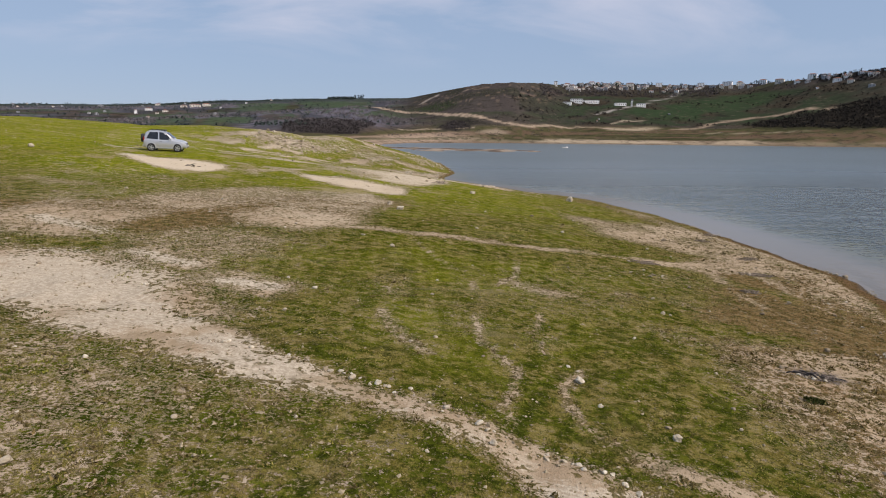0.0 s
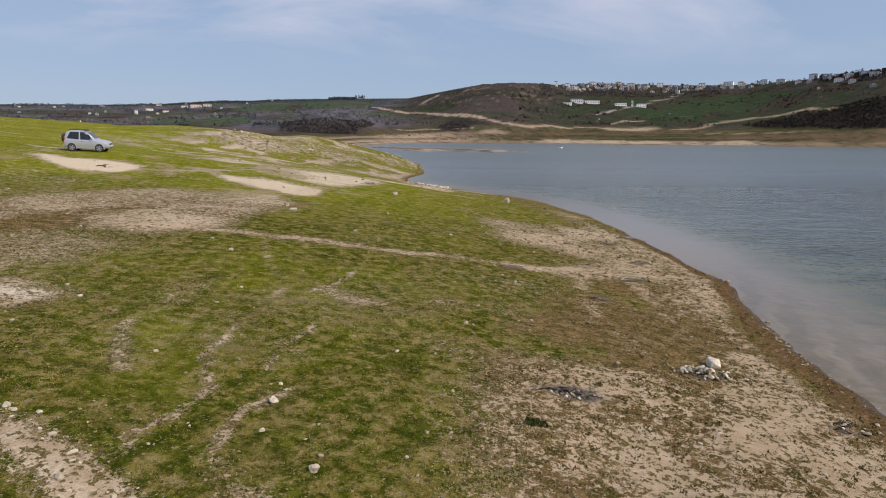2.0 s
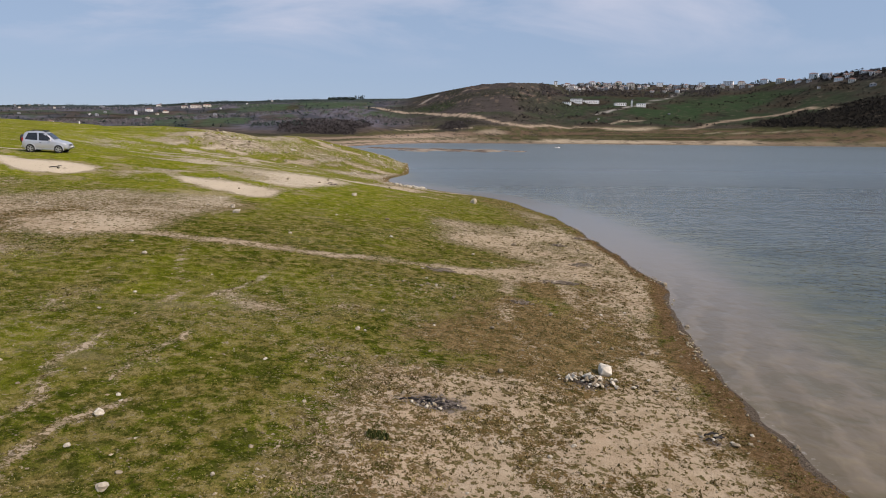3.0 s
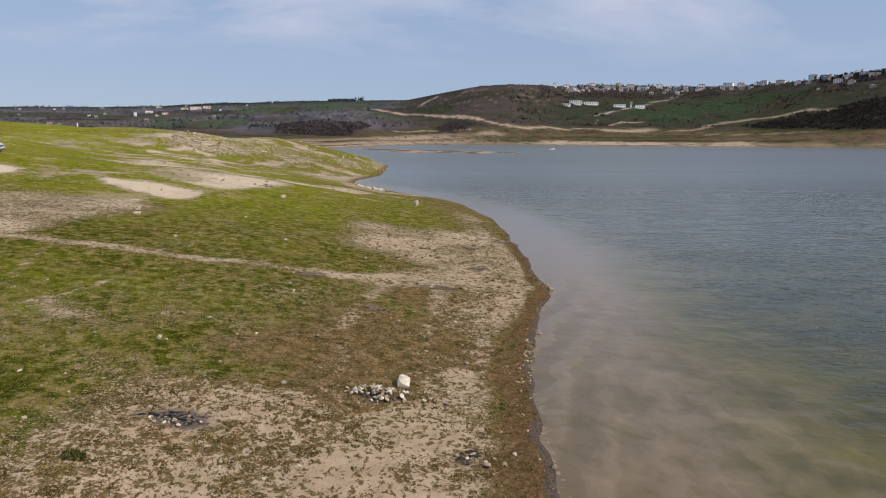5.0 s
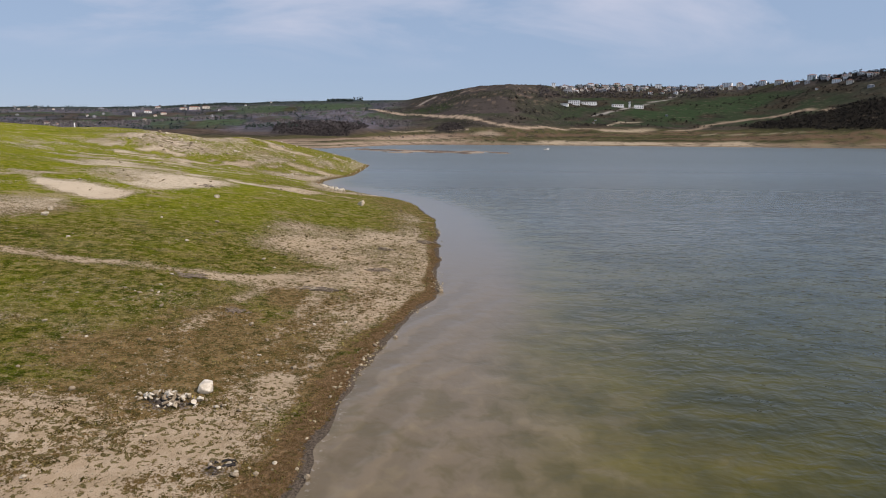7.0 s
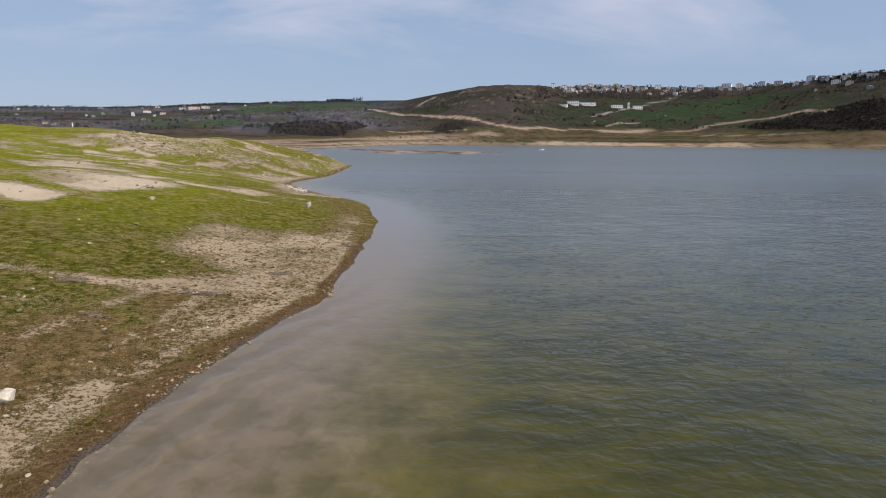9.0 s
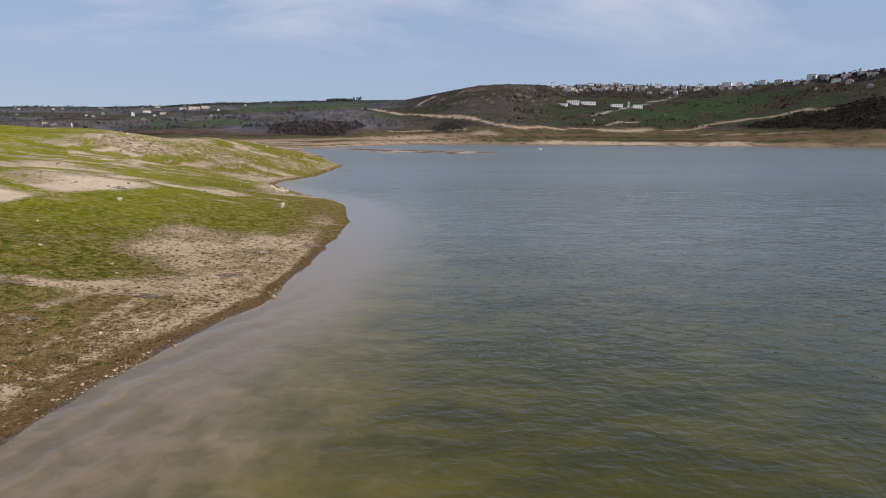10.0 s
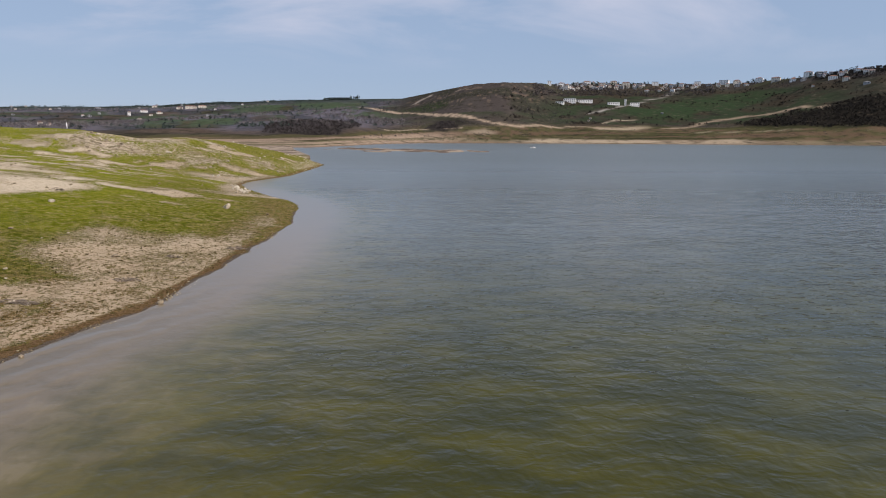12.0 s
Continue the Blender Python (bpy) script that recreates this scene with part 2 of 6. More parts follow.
def water_material():
    n = Nodes("lake_water")
    silt = n.attr("silt")
    drift = n.noise(0.35, 4, 0.55, n.place((0.9, 2.0, 1), 6), 0.3)
    cloud = n.noise(0.8, 3, 0.55, n.place((1.0, 1.3, 1), -10), 0.25)
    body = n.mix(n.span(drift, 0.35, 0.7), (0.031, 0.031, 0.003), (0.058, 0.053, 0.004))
    # farther out: grey lake silt plus sky reflection painted into the body colour
    body = n.mix(n.attr("far_sheen"), body, n.mix(n.span(drift, 0.35, 0.7), (0.084, 0.097, 0.088), (0.114, 0.127, 0.116)))
    murk = n.mix(n.span(cloud, 0.35, 0.68), (0.146, 0.115, 0.036), (0.150, 0.122, 0.018))
    murk = n.mix(n.span(silt, 0.30, 0.62), murk, (0.170, 0.131, 0.082))
    # rolling clouds of stirred-up silt
    billow = n.noise(0.55, 3, 0.5, n.place((1.0, 1.0, 1), 20), 0.35)
    curl = n.noise(1.5, 3, 0.55, n.place((1.0, 0.8, 1), -15), 0.3)
    puff = n.math("ADD", n.math("MULTIPLY", billow, 0.52), n.math("MULTIPLY", curl, 0.48))
    lie = n.node("ShaderNodeSeparateXYZ", "Y", Vector=n.place())
    bay = n.math("MULTIPLY", n.span(lie, 24.0, 12.0), n.span(silt, 0.2, 0.5))
    murk = n.mix(n.math("MULTIPLY", n.span(puff, 0.52, 0.41, 0.0, 0.62), bay), murk, (0.104, 0.083, 0.034))
    murk = n.mix(n.math("MULTIPLY", n.span(puff, 0.53, 0.62, 0.0, 0.6), bay), murk, (0.220, 0.172, 0.100))
    edge = n.math("ADD", silt, n.math("ADD", n.math("MULTIPLY", n.math("SUBTRACT", drift, 0.5), 0.25), n.math("MULTIPLY", n.math("SUBTRACT", puff, 0.5), 0.4)))
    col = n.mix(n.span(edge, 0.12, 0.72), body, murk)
    # wind ripples across the lake, and low swells running up to the shore
    at = n.place((0.75, 1.0, 1), 6)
    swell, chop, fine = n.noise(0.5, 3, 0.5, at, 0.3), n.noise(2.1, 2.5, 0.55, at, 0.3), n.noise(5.0, 2, 0.5, at)
    h = n.math("ADD", n.math("MULTIPLY", swell, 0.35), n.math("ADD", n.math("MULTIPLY", chop, 0.6), n.math("MULTIPLY", fine, 0.05)))
    calm = n.span(silt, 0.12, 0.6, 1.0, 0.10)
    gust = n.span(n.noise(0.08, 3, 0.6, n.place((0.3, 1, 1), 4)), 0.36, 0.64, 0.7, 1.1)
    wave = n.noise(0.62, 2, 0.5, n.place((0.35, 1.0, 1), 4), 0.4)
    h = n.math("ADD", n.math("MULTIPLY", h, n.span(lie, 24.0, 170.0, 1.3, 0.14)), n.math("MULTIPLY", wave, n.span(lie, 25.0, 80.0, 0.0, 0.65)))
    h = n.math("MULTIPLY", h, n.math("MULTIPLY", gust, calm))
    h = n.math("ADD", h, n.math("MULTIPLY", puff, n.math("MULTIPLY", n.span(silt, 0.25, 0.6, 0.0, 0.55), n.span(lie, 40.0, 22.0))))
    run = n.math("ADD", n.math("MULTIPLY", n.attr("offshore"), 4.4), n.math("ADD", n.math("MULTIPLY", lie, -1.1), n.math("MULTIPLY", n.noise(0.45, 3), 8.0)))
    roll = n.math("POWER", n.math("ADD", n.math("MULTIPLY", n.math("SINE", run), 0.5), 0.5), 2.0)
    h = n.math("ADD", h, n.math("MULTIPLY", roll, n.math("MULTIPLY", n.span(silt, 0.40, 0.9, 0.0, 0.22), n.span(lie, 34.0, 20.0))))
    # darker troughs between the wavelets, and broken foam at the very edge
    lap = n.math("MULTIPLY", n.span(roll, 0.45, 0.0), n.math("MULTIPLY", n.span(silt, 0.5, 0.95), n.span(lie, 34.0, 20.0)))
    col = n.mix(n.math("MULTIPLY", lap, 0.4), col, (0.086, 0.064, 0.030))
    foam = n.math("MULTIPLY", n.span(n.attr("offshore"), 0.30, 0.02), n.span(n.noise(6.0, 4, 0.7), 0.56, 0.66))
    col = n.mix(n.math("MULTIPLY", foam, 0.25), col, (0.50, 0.47, 0.42))
    n.bump(h, 0.46, 0.22)
    n.bsdf.inputs["IOR"].default_value = 1.36
    n.bsdf.inputs["Coat Weight"].default_value, n.bsdf.inputs["Coat IOR"].default_value, n.bsdf.inputs["Coat Roughness"].default_value = 0.8, 1.33, 0.10
    n.put(n.bsdf.inputs["Coat Roughness"], n.span(lie, 30.0, 220.0, 0.10, 0.42))
    n.put(n.bsdf.inputs["Coat Normal"], n.bsdf.inputs["Normal"].links[0].from_socket)
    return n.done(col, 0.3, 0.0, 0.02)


def tinted(name, rough=0.9, scale=3.0, lo=0.75, hi=1.15):
    """Colour from the mesh's own tint, varied a little piece by piece."""
    n = Nodes(name)
    per = n.node("ShaderNodeNewGeometry", "Random Per Island")
    col = n.mix(1.0, n.attr("tint", "Color"), n.node("ShaderNodeCombineColor", 0, Red=n.span(per, 0, 1, lo, hi), Green=n.span(per, 0, 1, lo, hi), Blue=n.span(per, 0, 1, lo, hi)), "MULTIPLY")
    return n.done(col, rough, 0.0, 0.03)


def stone_material(name, a, b, soil=0.65):
    n = Nodes(name)
    info = n.node("ShaderNodeObjectInfo", "Random")
    tone = n.noise(9, 6, 0.65)
    col = n.mix(n.span(tone, 0.35, 0.68), a, b)
    col = n.mix(n.span(n.noise(31, 3), 0.6, 0.75, 0.0, 0.6), col, (0.16, 0.13, 0.09))
    col = n.mix(n.span(info, 0, 1, 0.0, soil), col, (0.30, 0.245, 0.165))
    n.bump(tone, 0.6, 0.02)
    return n.done(col, 0.95, 0.0, 0.05)


GROUND, WATER = ground_material(), water_material()
LEAF = tinted("grass_blades", 0.85)
WOOD = tinted("far_foliage", 0.95, lo=0.78, hi=1.15)
PEBBLE = tinted("pebbles", 0.9)
STONE = stone_material("pale_limestone", (0.40, 0.35, 0.26), (0.66, 0.60, 0.49))
WHITE_STONE = stone_material("white_limestone", (0.48, 0.43, 0.34), (0.70, 0.645, 0.54), 0.15)
DARK_STONE = stone_material("weathered_stone", (0.17, 0.135, 0.092), (0.32, 0.262, 0.185))
CHAR = speckled("charred_wood", (0.012, 0.011, 0.011), (0.05, 0.045, 0.042), 14, 0.95, relief=0.6)
TWIG = speckled("weathered_twigs", (0.13, 0.102, 0.076), (0.29, 0.235, 0.178), 20, 0.9)
PAINT = speckled("silver_car_paint", (0.50, 0.51, 0.53), (0.56, 0.57, 0.59), 30, 0.28, 0.55, 0.5, 0.02, 0.001)
GLASS = speckled("tinted_window_glass", (0.012, 0.014, 0.017), (0.02, 0.022, 0.026), 3, 0.06, 0.0, 0.6, 0.02, 0.001)
BLACK = speckled("black_plastic", (0.018, 0.018, 0.019), (0.035, 0.035, 0.036), 40, 0.55)
RUBBER = speckled("tyre_rubber", (0.015, 0.015, 0.015), (0.03, 0.029, 0.027), 40, 0.85)
ALLOY = speckled("alloy_wheel", (0.45, 0.46, 0.47), (0.58, 0.59, 0.6), 30, 0.35, 0.7)
LAMP = speckled("headlamp_lens", (0.6, 0.62, 0.64), (0.72, 0.74, 0.76), 30, 0.12, 0.2, 0.5)
RED_LENS = speckled("red_lamp_lens", (0.30, 0.015, 0.012), (0.4, 0.03, 0.02), 30, 0.2)
WHITE_WALL = speckled("white_render", (0.76, 0.76, 0.74), (0.86, 0.86, 0.84), 0.7, 0.9)
CREAM_WALL = speckled("cream_render", (0.58, 0.53, 0.45), (0.70, 0.66, 0.58), 0.7, 0.9)
GREY_WALL = speckled("grey_render", (0.26, 0.27, 0.28), (0.36, 0.37, 0.38), 0.7, 0.9)
TILE_ROOF = speckled("clay_tile_roof", (0.17, 0.085, 0.06), (0.27, 0.14, 0.10), 1.2, 0.9)
GREY_ROOF = speckled("sheet_metal_roof", (0.15, 0.15, 0.15), (0.24, 0.235, 0.23), 0.8, 0.8)
PANE = speckled("window_pane", (0.02, 0.023, 0.028), (0.04, 0.045, 0.05), 0.8, 0.15)
BOAT_PAINT = speckled("white_boat_paint", (0.6, 0.6, 0.58), (0.75, 0.75, 0.72), 3, 0.5)

# ---- the land: heights and cover, from the shoreline inland and across the lake ----
SHORE = np.array([(10, -400), (14, -60), (16, -10), (16.6, 4), (17.15, 10), (17.5, 13), (17.75, 17.0), (18.65, 21.0), (20.15, 26.0),
                  (20.25, 31), (20.35, 36), (20.3, 43), (20.0, 50), (18.9, 56.5), (17.7, 63), (15.9, 67), (11.8, 73.5), (7, 82), (3.8, 90),
                  (3.6, 97), (6, 110), (5.5, 125), (5, 140), (4.2, 156), (-5, 185), (-16, 240), (-40, 330), (-71, 447)], float)
EYE_X, EYE_Y, EYE_Z = 16.0, 1.0, 6.2   # the middle of the flight, from which bearings over the lake are given


def rnd(ix, iy, seed):
    h = (ix.astype(np.int64) * 374761393 + iy.astype(np.int64) * 668265263 + seed * 1442695041) & 0xFFFFFFFF
    h = ((h ^ (h >> 13)) * 1274126177) & 0xFFFFFFFF
    return ((h ^ (h >> 16)) & 0xFFFF) / 65535.0


def vnoise(x, y, size, seed=0):
    """Smooth value noise from -1 to 1."""
    x, y = x / size, y / size
    ix, iy = np.floor(x), np.floor(y)
    fx, fy = x - ix, y - iy
    fx, fy = fx * fx * (3 - 2 * fx), fy * fy * (3 - 2 * fy)
    a, b = rnd(ix, iy, seed), rnd(ix + 1, iy, seed)
    c, d = rnd(ix, iy + 1, seed), rnd(ix + 1, iy + 1, seed)
    return 2 * ((a * (1 - fx) + b * fx) * (1 - fy) + (c * (1 - fx) + d * fx) * fy) - 1


def fbm(x, y, size, seed=0, octaves=4):
    return sum(vnoise(x, y, size / 2 ** k, seed + k) * 0.5 ** k for k in range(octaves)) / 1.6


def smooth(x, a, b):
    t = np.clip((x - a) / (b - a), 0, 1)
    return t * t * (3 - 2 * t)


def line_distance(x, y, pts):
    best = np.full(np.shape(x), 1e9)
    for (ax, ay), (bx, by) in zip(pts[:-1], pts[1:]):
        dx, dy = bx - ax, by - ay
        t = np.clip(((x - ax) * dx + (y - ay) * dy) / (dx * dx + dy * dy), 0, 1)
        best = np.minimum(best, np.hypot(x - ax - t * dx, y - ay - t * dy))
    return best


def inside(x, y, pts):
    res = np.zeros(np.shape(x), bool)
    for (ax, ay), (bx, by) in zip(pts, np.roll(pts, -1, axis=0)):
        if ay != by:
            res ^= ((ay > y) != (by > y)) & (x < (bx - ax) * (y - ay) / (by - ay) + ax)
    return res


LAND = np.vstack([SHORE, [(-9000, 447), (-9000, -400)]])


def inland(x, y):
    """Metres from the water's edge; negative out in the lake."""
    d = line_distance(x, y, SHORE)
    s = np.where(inside(x, y, LAND), d, -d)
    return s + (0.22 * fbm(x, y, 2.2, 31) + 0.12 * vnoise(x, y, 0.6, 37)) * smooth(np.abs(s), 14, 4) * smooth(y, 260, 120)


# far side of the lake, by the tangent of the bearing: depth of its shore, depth of the skyline and its rise
FAR_U = np.array([-3, -.16, -.106, -.06, -.006, .05, .15, .215, .353, .49, .68, 3])
FAR_SHORE = np.array([430, 440, 560, 740, 900, 960, 1000, 1000, 970, 950, 930, 945])
CREST_U = np.array([-3, -.3, -.18, -.08, 0, .06, .13, .19, .25, .32, .4, .5, .6, .73, 3])
CREST_D = np.array([2500, 2350, 2200, 1950, 1680, 1540, 1500, 1620, 1850, 1960, 1990, 1880, 1620, 1420, 1400])
RISE_U = np.array([-3, -.682, -.594, -.505, -.417, -.327, -.238, -.148, -.04, -.004, .032, .076, .121, .167, .212, .302, .393, .484, .575, .62, .666, .727, 3])
RISE = np.array([.0465, .0470, .0479, .0480, .0507, .0560, .0587, .0614, .0634, .0708, .0782, .0866, .0897, .0893, .0868, .0885, .0885, .0905, .098, .1045, .1107, .1176, .12])


def far_height(x, y):
    depth = np.maximum(y - EYE_Y, 1.0)
    u = np.clip((x - EYE_X) / depth, -2.9, 2.9)
    near, crest, rise = np.interp(u, FAR_U, FAR_SHORE), np.interp(u, CREST_U, CREST_D), np.interp(u, RISE_U, RISE)
    near = near * (1 + 0.02 * fbm(u * 100, u * 0, 6, 5))
    q = np.log(depth / near) / np.log(crest / near)
    qq = np.clip(q, 0, 1)
    low = -EYE_Z / near
    z = EYE_Z + depth * (low + (rise - low) * qq)
    z = z + fbm(x, y, 160, 11) * 6 * smooth(qq, 0.1, 0.4) * smooth(qq, 1.0, 0.75) + fbm(x, y, 45, 15) * 2.0 * smooth(qq, 0.08, 0.3) * smooth(qq, 1.0, 0.9)
    z = np.where(q > 1, z - (depth - crest) * 0.16, z)
    return np.where(q < 0, np.maximum(-3, q * 30), z), q, u


def far_xy(u, q):
    """The place at a bearing u and a share q of the climb from the far shore to the skyline."""
    near, crest = np.interp(u, FAR_U, FAR_SHORE), np.interp(u, CREST_U, CREST_D)
    depth = near * (crest / near) ** q
    return EYE_X + u * depth, EYE_Y + depth


SANDBAR = np.array([(-34, 430), (-10, 385), (8, 365), (26, 352), (42, 345), (62, 350)], float)
OUTCROP = (-36.0, 121.0)


def height(x, y):
    x, y = np.asarray(x, float), np.asarray(y, float)
    s = inland(x, y)
    steep = (1 + 0.4 * smooth(y, 34, 54)) * (1 - 0.13 * smooth(s, 16, 34))
    up = np.maximum(s, 0)
    z = 0.104 * (up - 1.6 * (1 - np.exp(-up / 2)) * np.exp(-(up / 11) ** 2)) * steep + 0.03 * smooth(s, 0, 0.28)
    z = z + 2.6 * np.exp(-((x - OUTCROP[0]) / 15) ** 2 - ((y - OUTCROP[1]) / 16) ** 2)
    head = smooth(y, 96, 124) * smooth(y, 205, 150) * smooth(x, -31, -14)
    z = z + head * (0.10 * np.clip(s, 0, 24) + 0.7 * smooth(s, 0.5, 6)) + 1.9 * np.exp(-((x + 27.5) / 7) ** 2 - ((y - 108) / 8) ** 2)
    z = np.where(z > 7, 7 + 3.6 * (1 - np.exp(-(z - 7) / 3.6)), z)
    away = smooth(s, 0.3, 6)
    z = z + away * (0.16 * fbm(x, y, 7, 3) + 0.055 * fbm(x, y, 1.3, 8, 3) * smooth(y, 90, 30))
    z = z + away * smooth(y, 60, 110) * 0.35 * fbm(x, y, 14, 21)
    z = z + away * 0.05 * fbm(x, y, 0.5, 17, 2) * smooth(y, 40, 20)
    z = z + 0.07 * (x + 20.3) * np.exp(-((x + 20.3) / 6) ** 2 - ((y - 51) / 6) ** 2)
    rocky = np.exp(-((x + 23.5) / 8) ** 2 - ((y - 105.5) / 6) ** 2)
    z = z + rocky * (1.3 * np.abs(fbm(x, y, 6, 23)) - 0.45 + 0.5 * fbm(x, y, 2.2, 25))
    back = smooth(y, 150, 330)
    z = z * (1 - 0.85 * back)
    z = np.where(s < 0, np.maximum(0.16 * s, -3), z)
    bar = line_distance(x, 0.24 * y, SANDBAR * (1, 0.24)) + 9 * fbm(x, 0.24 * y, 7, 61) + 4 * smooth(x, 32, 55) + 4 * smooth(x, 0, -20)
    z = np.maximum(z, np.where(bar < 16, 0.42 - 0.042 * bar, -9))
    zf, q, u = far_height(x, y)
    mix = smooth(y, 380, 435)
    over = np.where((y > 5) & (q > -0.02), np.maximum(z, zf), z)
    return np.where(s > 0, z * (1 - mix) + np.maximum(zf, 1.0) * mix, over)


def stroke(x, y, pts, half, soft):
    """1 along a line of half width (one, or one a point), fading over soft metres."""
    return 1 - smooth(line_distance(x, y, pts), half - soft / 2, half + soft)


def patch(x, y, pts, soft):
    pts = np.array(pts, float)
    d = line_distance(x, y, np.vstack([pts, pts[:1]]))
    return smooth(np.where(inside(x, y, pts), d, -d), -soft, soft)


def near_cover(x, y, s):
    """Shares of bare earth, dry sward, lush meadow, wet brown margin, ash and rock."""
    wx, wy = x + 0.35 * fbm(x, y, 1.6, 71), y + 0.35 * fbm(x, y, 1.6, 72)
    bare, chalk = np.zeros_like(x), np.zeros_like(x)

    lace = smooth(fbm(x * 0.45, y, 3.4, 83), -0.35, 0.28)

    def add(m, share=1.0):
        np.maximum(bare, m * share, out=bare)
    # vehicle track across the near slope
    track = [(-30, 18.5), (-11.3, 16.9), (-9.2, 17.4), (-7.2, 16.2), (-4.3, 12.9), (-2.8, 11.7), (-1.3, 10.5), (0.0, 9.75), (1.0, 9.3), (2.2, 8.4), (3.4, 7.6), (4.4, 6.95), (7, 5.0), (12, 1.5), (11, 0.5),
             (5, 4.6), (3.2, 6.1), (1.9, 7.5), (1.0, 8.3), (-0.1, 8.95), (-1.6, 9.2), (-3.1, 9.7), (-4.6, 10.6), (-6.0, 11.1), (-8.2, 12.4), (-14, 13.6), (-30, 14)]
    add(patch(wx, wy, track, 0.48) * (1 - 0.10 * smooth(fbm(x * 0.6, y, 1.3, 90), 0.15, 0.4)), 1.0)
    np.maximum(chalk, 0.44 * patch(wx, wy, track, 0.35) * smooth(fbm(x * 0.7, y, 1.6, 93), -0.45, 0.15), out=chalk)
    add(stroke(wx, wy, [(3.0, 6.0), (4.2, 5.2), (6, 4)], 0.7, 0.7), 0.6)
    add(patch(wx, wy, [(-14, 18.4), (-8.6, 18.1), (-5.8, 16.4), (-3.2, 13.2), (-4.5, 12), (-9.2, 12.8), (-16, 14)], 1.6), 0.9)
    for a, b in (((-14.2, 23.2), (-10.2, 21.0)), ((-8.2, 18.4), (-6.3, 17.6)), ((-4.6, 16.1), (-3.4, 15.7))):
        add(stroke(wx, wy, [a, b], 0.6, 1.4), 0.85)
        np.maximum(chalk, 0.8 * stroke(wx, wy, [a, b], 0.12, 0.6), out=chalk)
    add(patch(wx, wy, [(-16, 24), (-17.2, 28.8), (-14.2, 29.1), (-12.7, 35.3), (-9.4, 38.7), (-2.6, 39.5), (-1.0, 36.4), (-1.6, 30), (-2.0, 26.8), (-4.5, 24.2), (-6.7, 24.7), (-9.4, 27.0), (-10.2, 23.2), (-10, 20.8), (-10.8, 19.4), (-16, 20)], 1.3) * (0.65 + 0.35 * lace), 0.88)
    add(patch(wx, wy, [(-26, 18.5), (-24, 25), (-10, 23), (-5, 25.5), (-2.6, 21), (-5.5, 17.6)], 1.6) * (0.45 + 0.55 * lace), 0.52)
    np.maximum(chalk, 0.07 * patch(wx, wy, [(-26, 18.5), (-19, 27), (-12.5, 31.7), (-7.9, 36.5), (-1.4, 38.3), (-2.2, 28.9), (-2.6, 21), (-5.5, 17.6)], 2.0), out=chalk)
    np.maximum(chalk, 0.50 * patch(wx, wy, [(-18, 13.6), (-18, 19), (-8.6, 18.1), (-6.2, 16.0), (-5.2, 12.4), (-9, 12.6)], 1.2) * smooth(fbm(x * 0.6, y, 1.8, 92), -0.6, 0.1), out=chalk)
    add(patch(wx, wy, [(-22.6, 46.2), (-18.5, 45.6), (-14.0, 46.0), (-13.6, 44.4), (-14.3, 42.5), (-17.0, 41.5), (-19.8, 43.3)], 0.5))
    add(patch(wx, wy, [(-9.6, 46.2), (-5.8, 45.6), (-0.4, 44.3), (-0.3, 42.0), (-1.1, 40.3), (-4.5, 41.9), (-7.3, 43.9)], 0.5))
    add(patch(wx, wy, [(-8.4, 50.6), (-8.6, 60), (-3, 64), (3, 54.5), (3.0, 50), (1.2, 46.8), (-1.4, 45.0), (-4.6, 47.0)], 1.6) * (0.45 + 0.5 * lace), 0.86)
    add(patch(wx, wy, [(-29, 87), (-15, 74), (-6, 66), (-4, 58), (-8, 56), (-15.4, 64)], 1.8) * lace, 0.80)
    add(stroke(wx, wy, [(-13, 92), (-12.2, 100), (-7.7, 106), (-4, 111)], 0.3, 0.8), 0.6)
    add(patch(wx, wy, [(-22, 68), (-12, 66), (-4, 60), (-6, 57), (-14, 60)], 1.6) * lace, 0.75)
    # footpath to the beach, and the sheep paths below it
    add(stroke(wx, wy, [(-4, 26.2), (-1.2, 26.3), (0.6, 26.1), (2.9, 26.0), (5.2, 25.7), (7.5, 25.8), (9.5, 26.0), (11.4, 25.7), (12.7, 26.2), (13.8, 27.0), (15.2, 26.4), (18.5, 26.8)], 0.30, 0.40) * (0.62 + 0.38 * smooth(fbm(x, y, 1.6, 96), -0.35, 0.1)), 1.0)
    add(stroke(wx, wy, [(12.5, 25.8), (15, 26.1), (18.8, 26.4)], 0.7, 0.9), 0.75)
    for pts, half in (([(2.3, 14.9), (2.1, 13.1), (2.5, 12.0), (2.9, 11.3), (2.6, 10.3), (2.3, 9.4), (2.35, 8.8)], 0.05), ([(4.0, 15.2), (3.5, 13.5), (3.7, 12.2)], 0.02),
                      ([(4.2, 11.6), (3.6, 10.6), (3.55, 9.7), (3.6, 9.0), (4.1, 8.4), (4.5, 8.0), (5.4, 7.8)], 0.05), ([(0.2, 24.9), (1.4, 21.1), (2.3, 19.4), (2.4, 17.4)], 0.0), ([(4.3, 21.5), (4.0, 19.8), (3.2, 18.6)], 0.05)):
        add(stroke(0.7 * x + 0.3 * wx, 0.7 * y + 0.3 * wy, pts, half, 0.16) * (0.8 + 0.2 * smooth(fbm(x, y, 0.8, 97), -0.4, 0.1)), 0.95)
    add(stroke(wx, wy, [(4.6, 8.0), (5.5, 7.6), (6.4, 7.0)], 0.25, 0.4), 0.85)
    add(stroke(wx, wy, [(-0.3, 14.5), (0.6, 12.8), (1.0, 11.8)], 0.08, 0.3), 0.68)
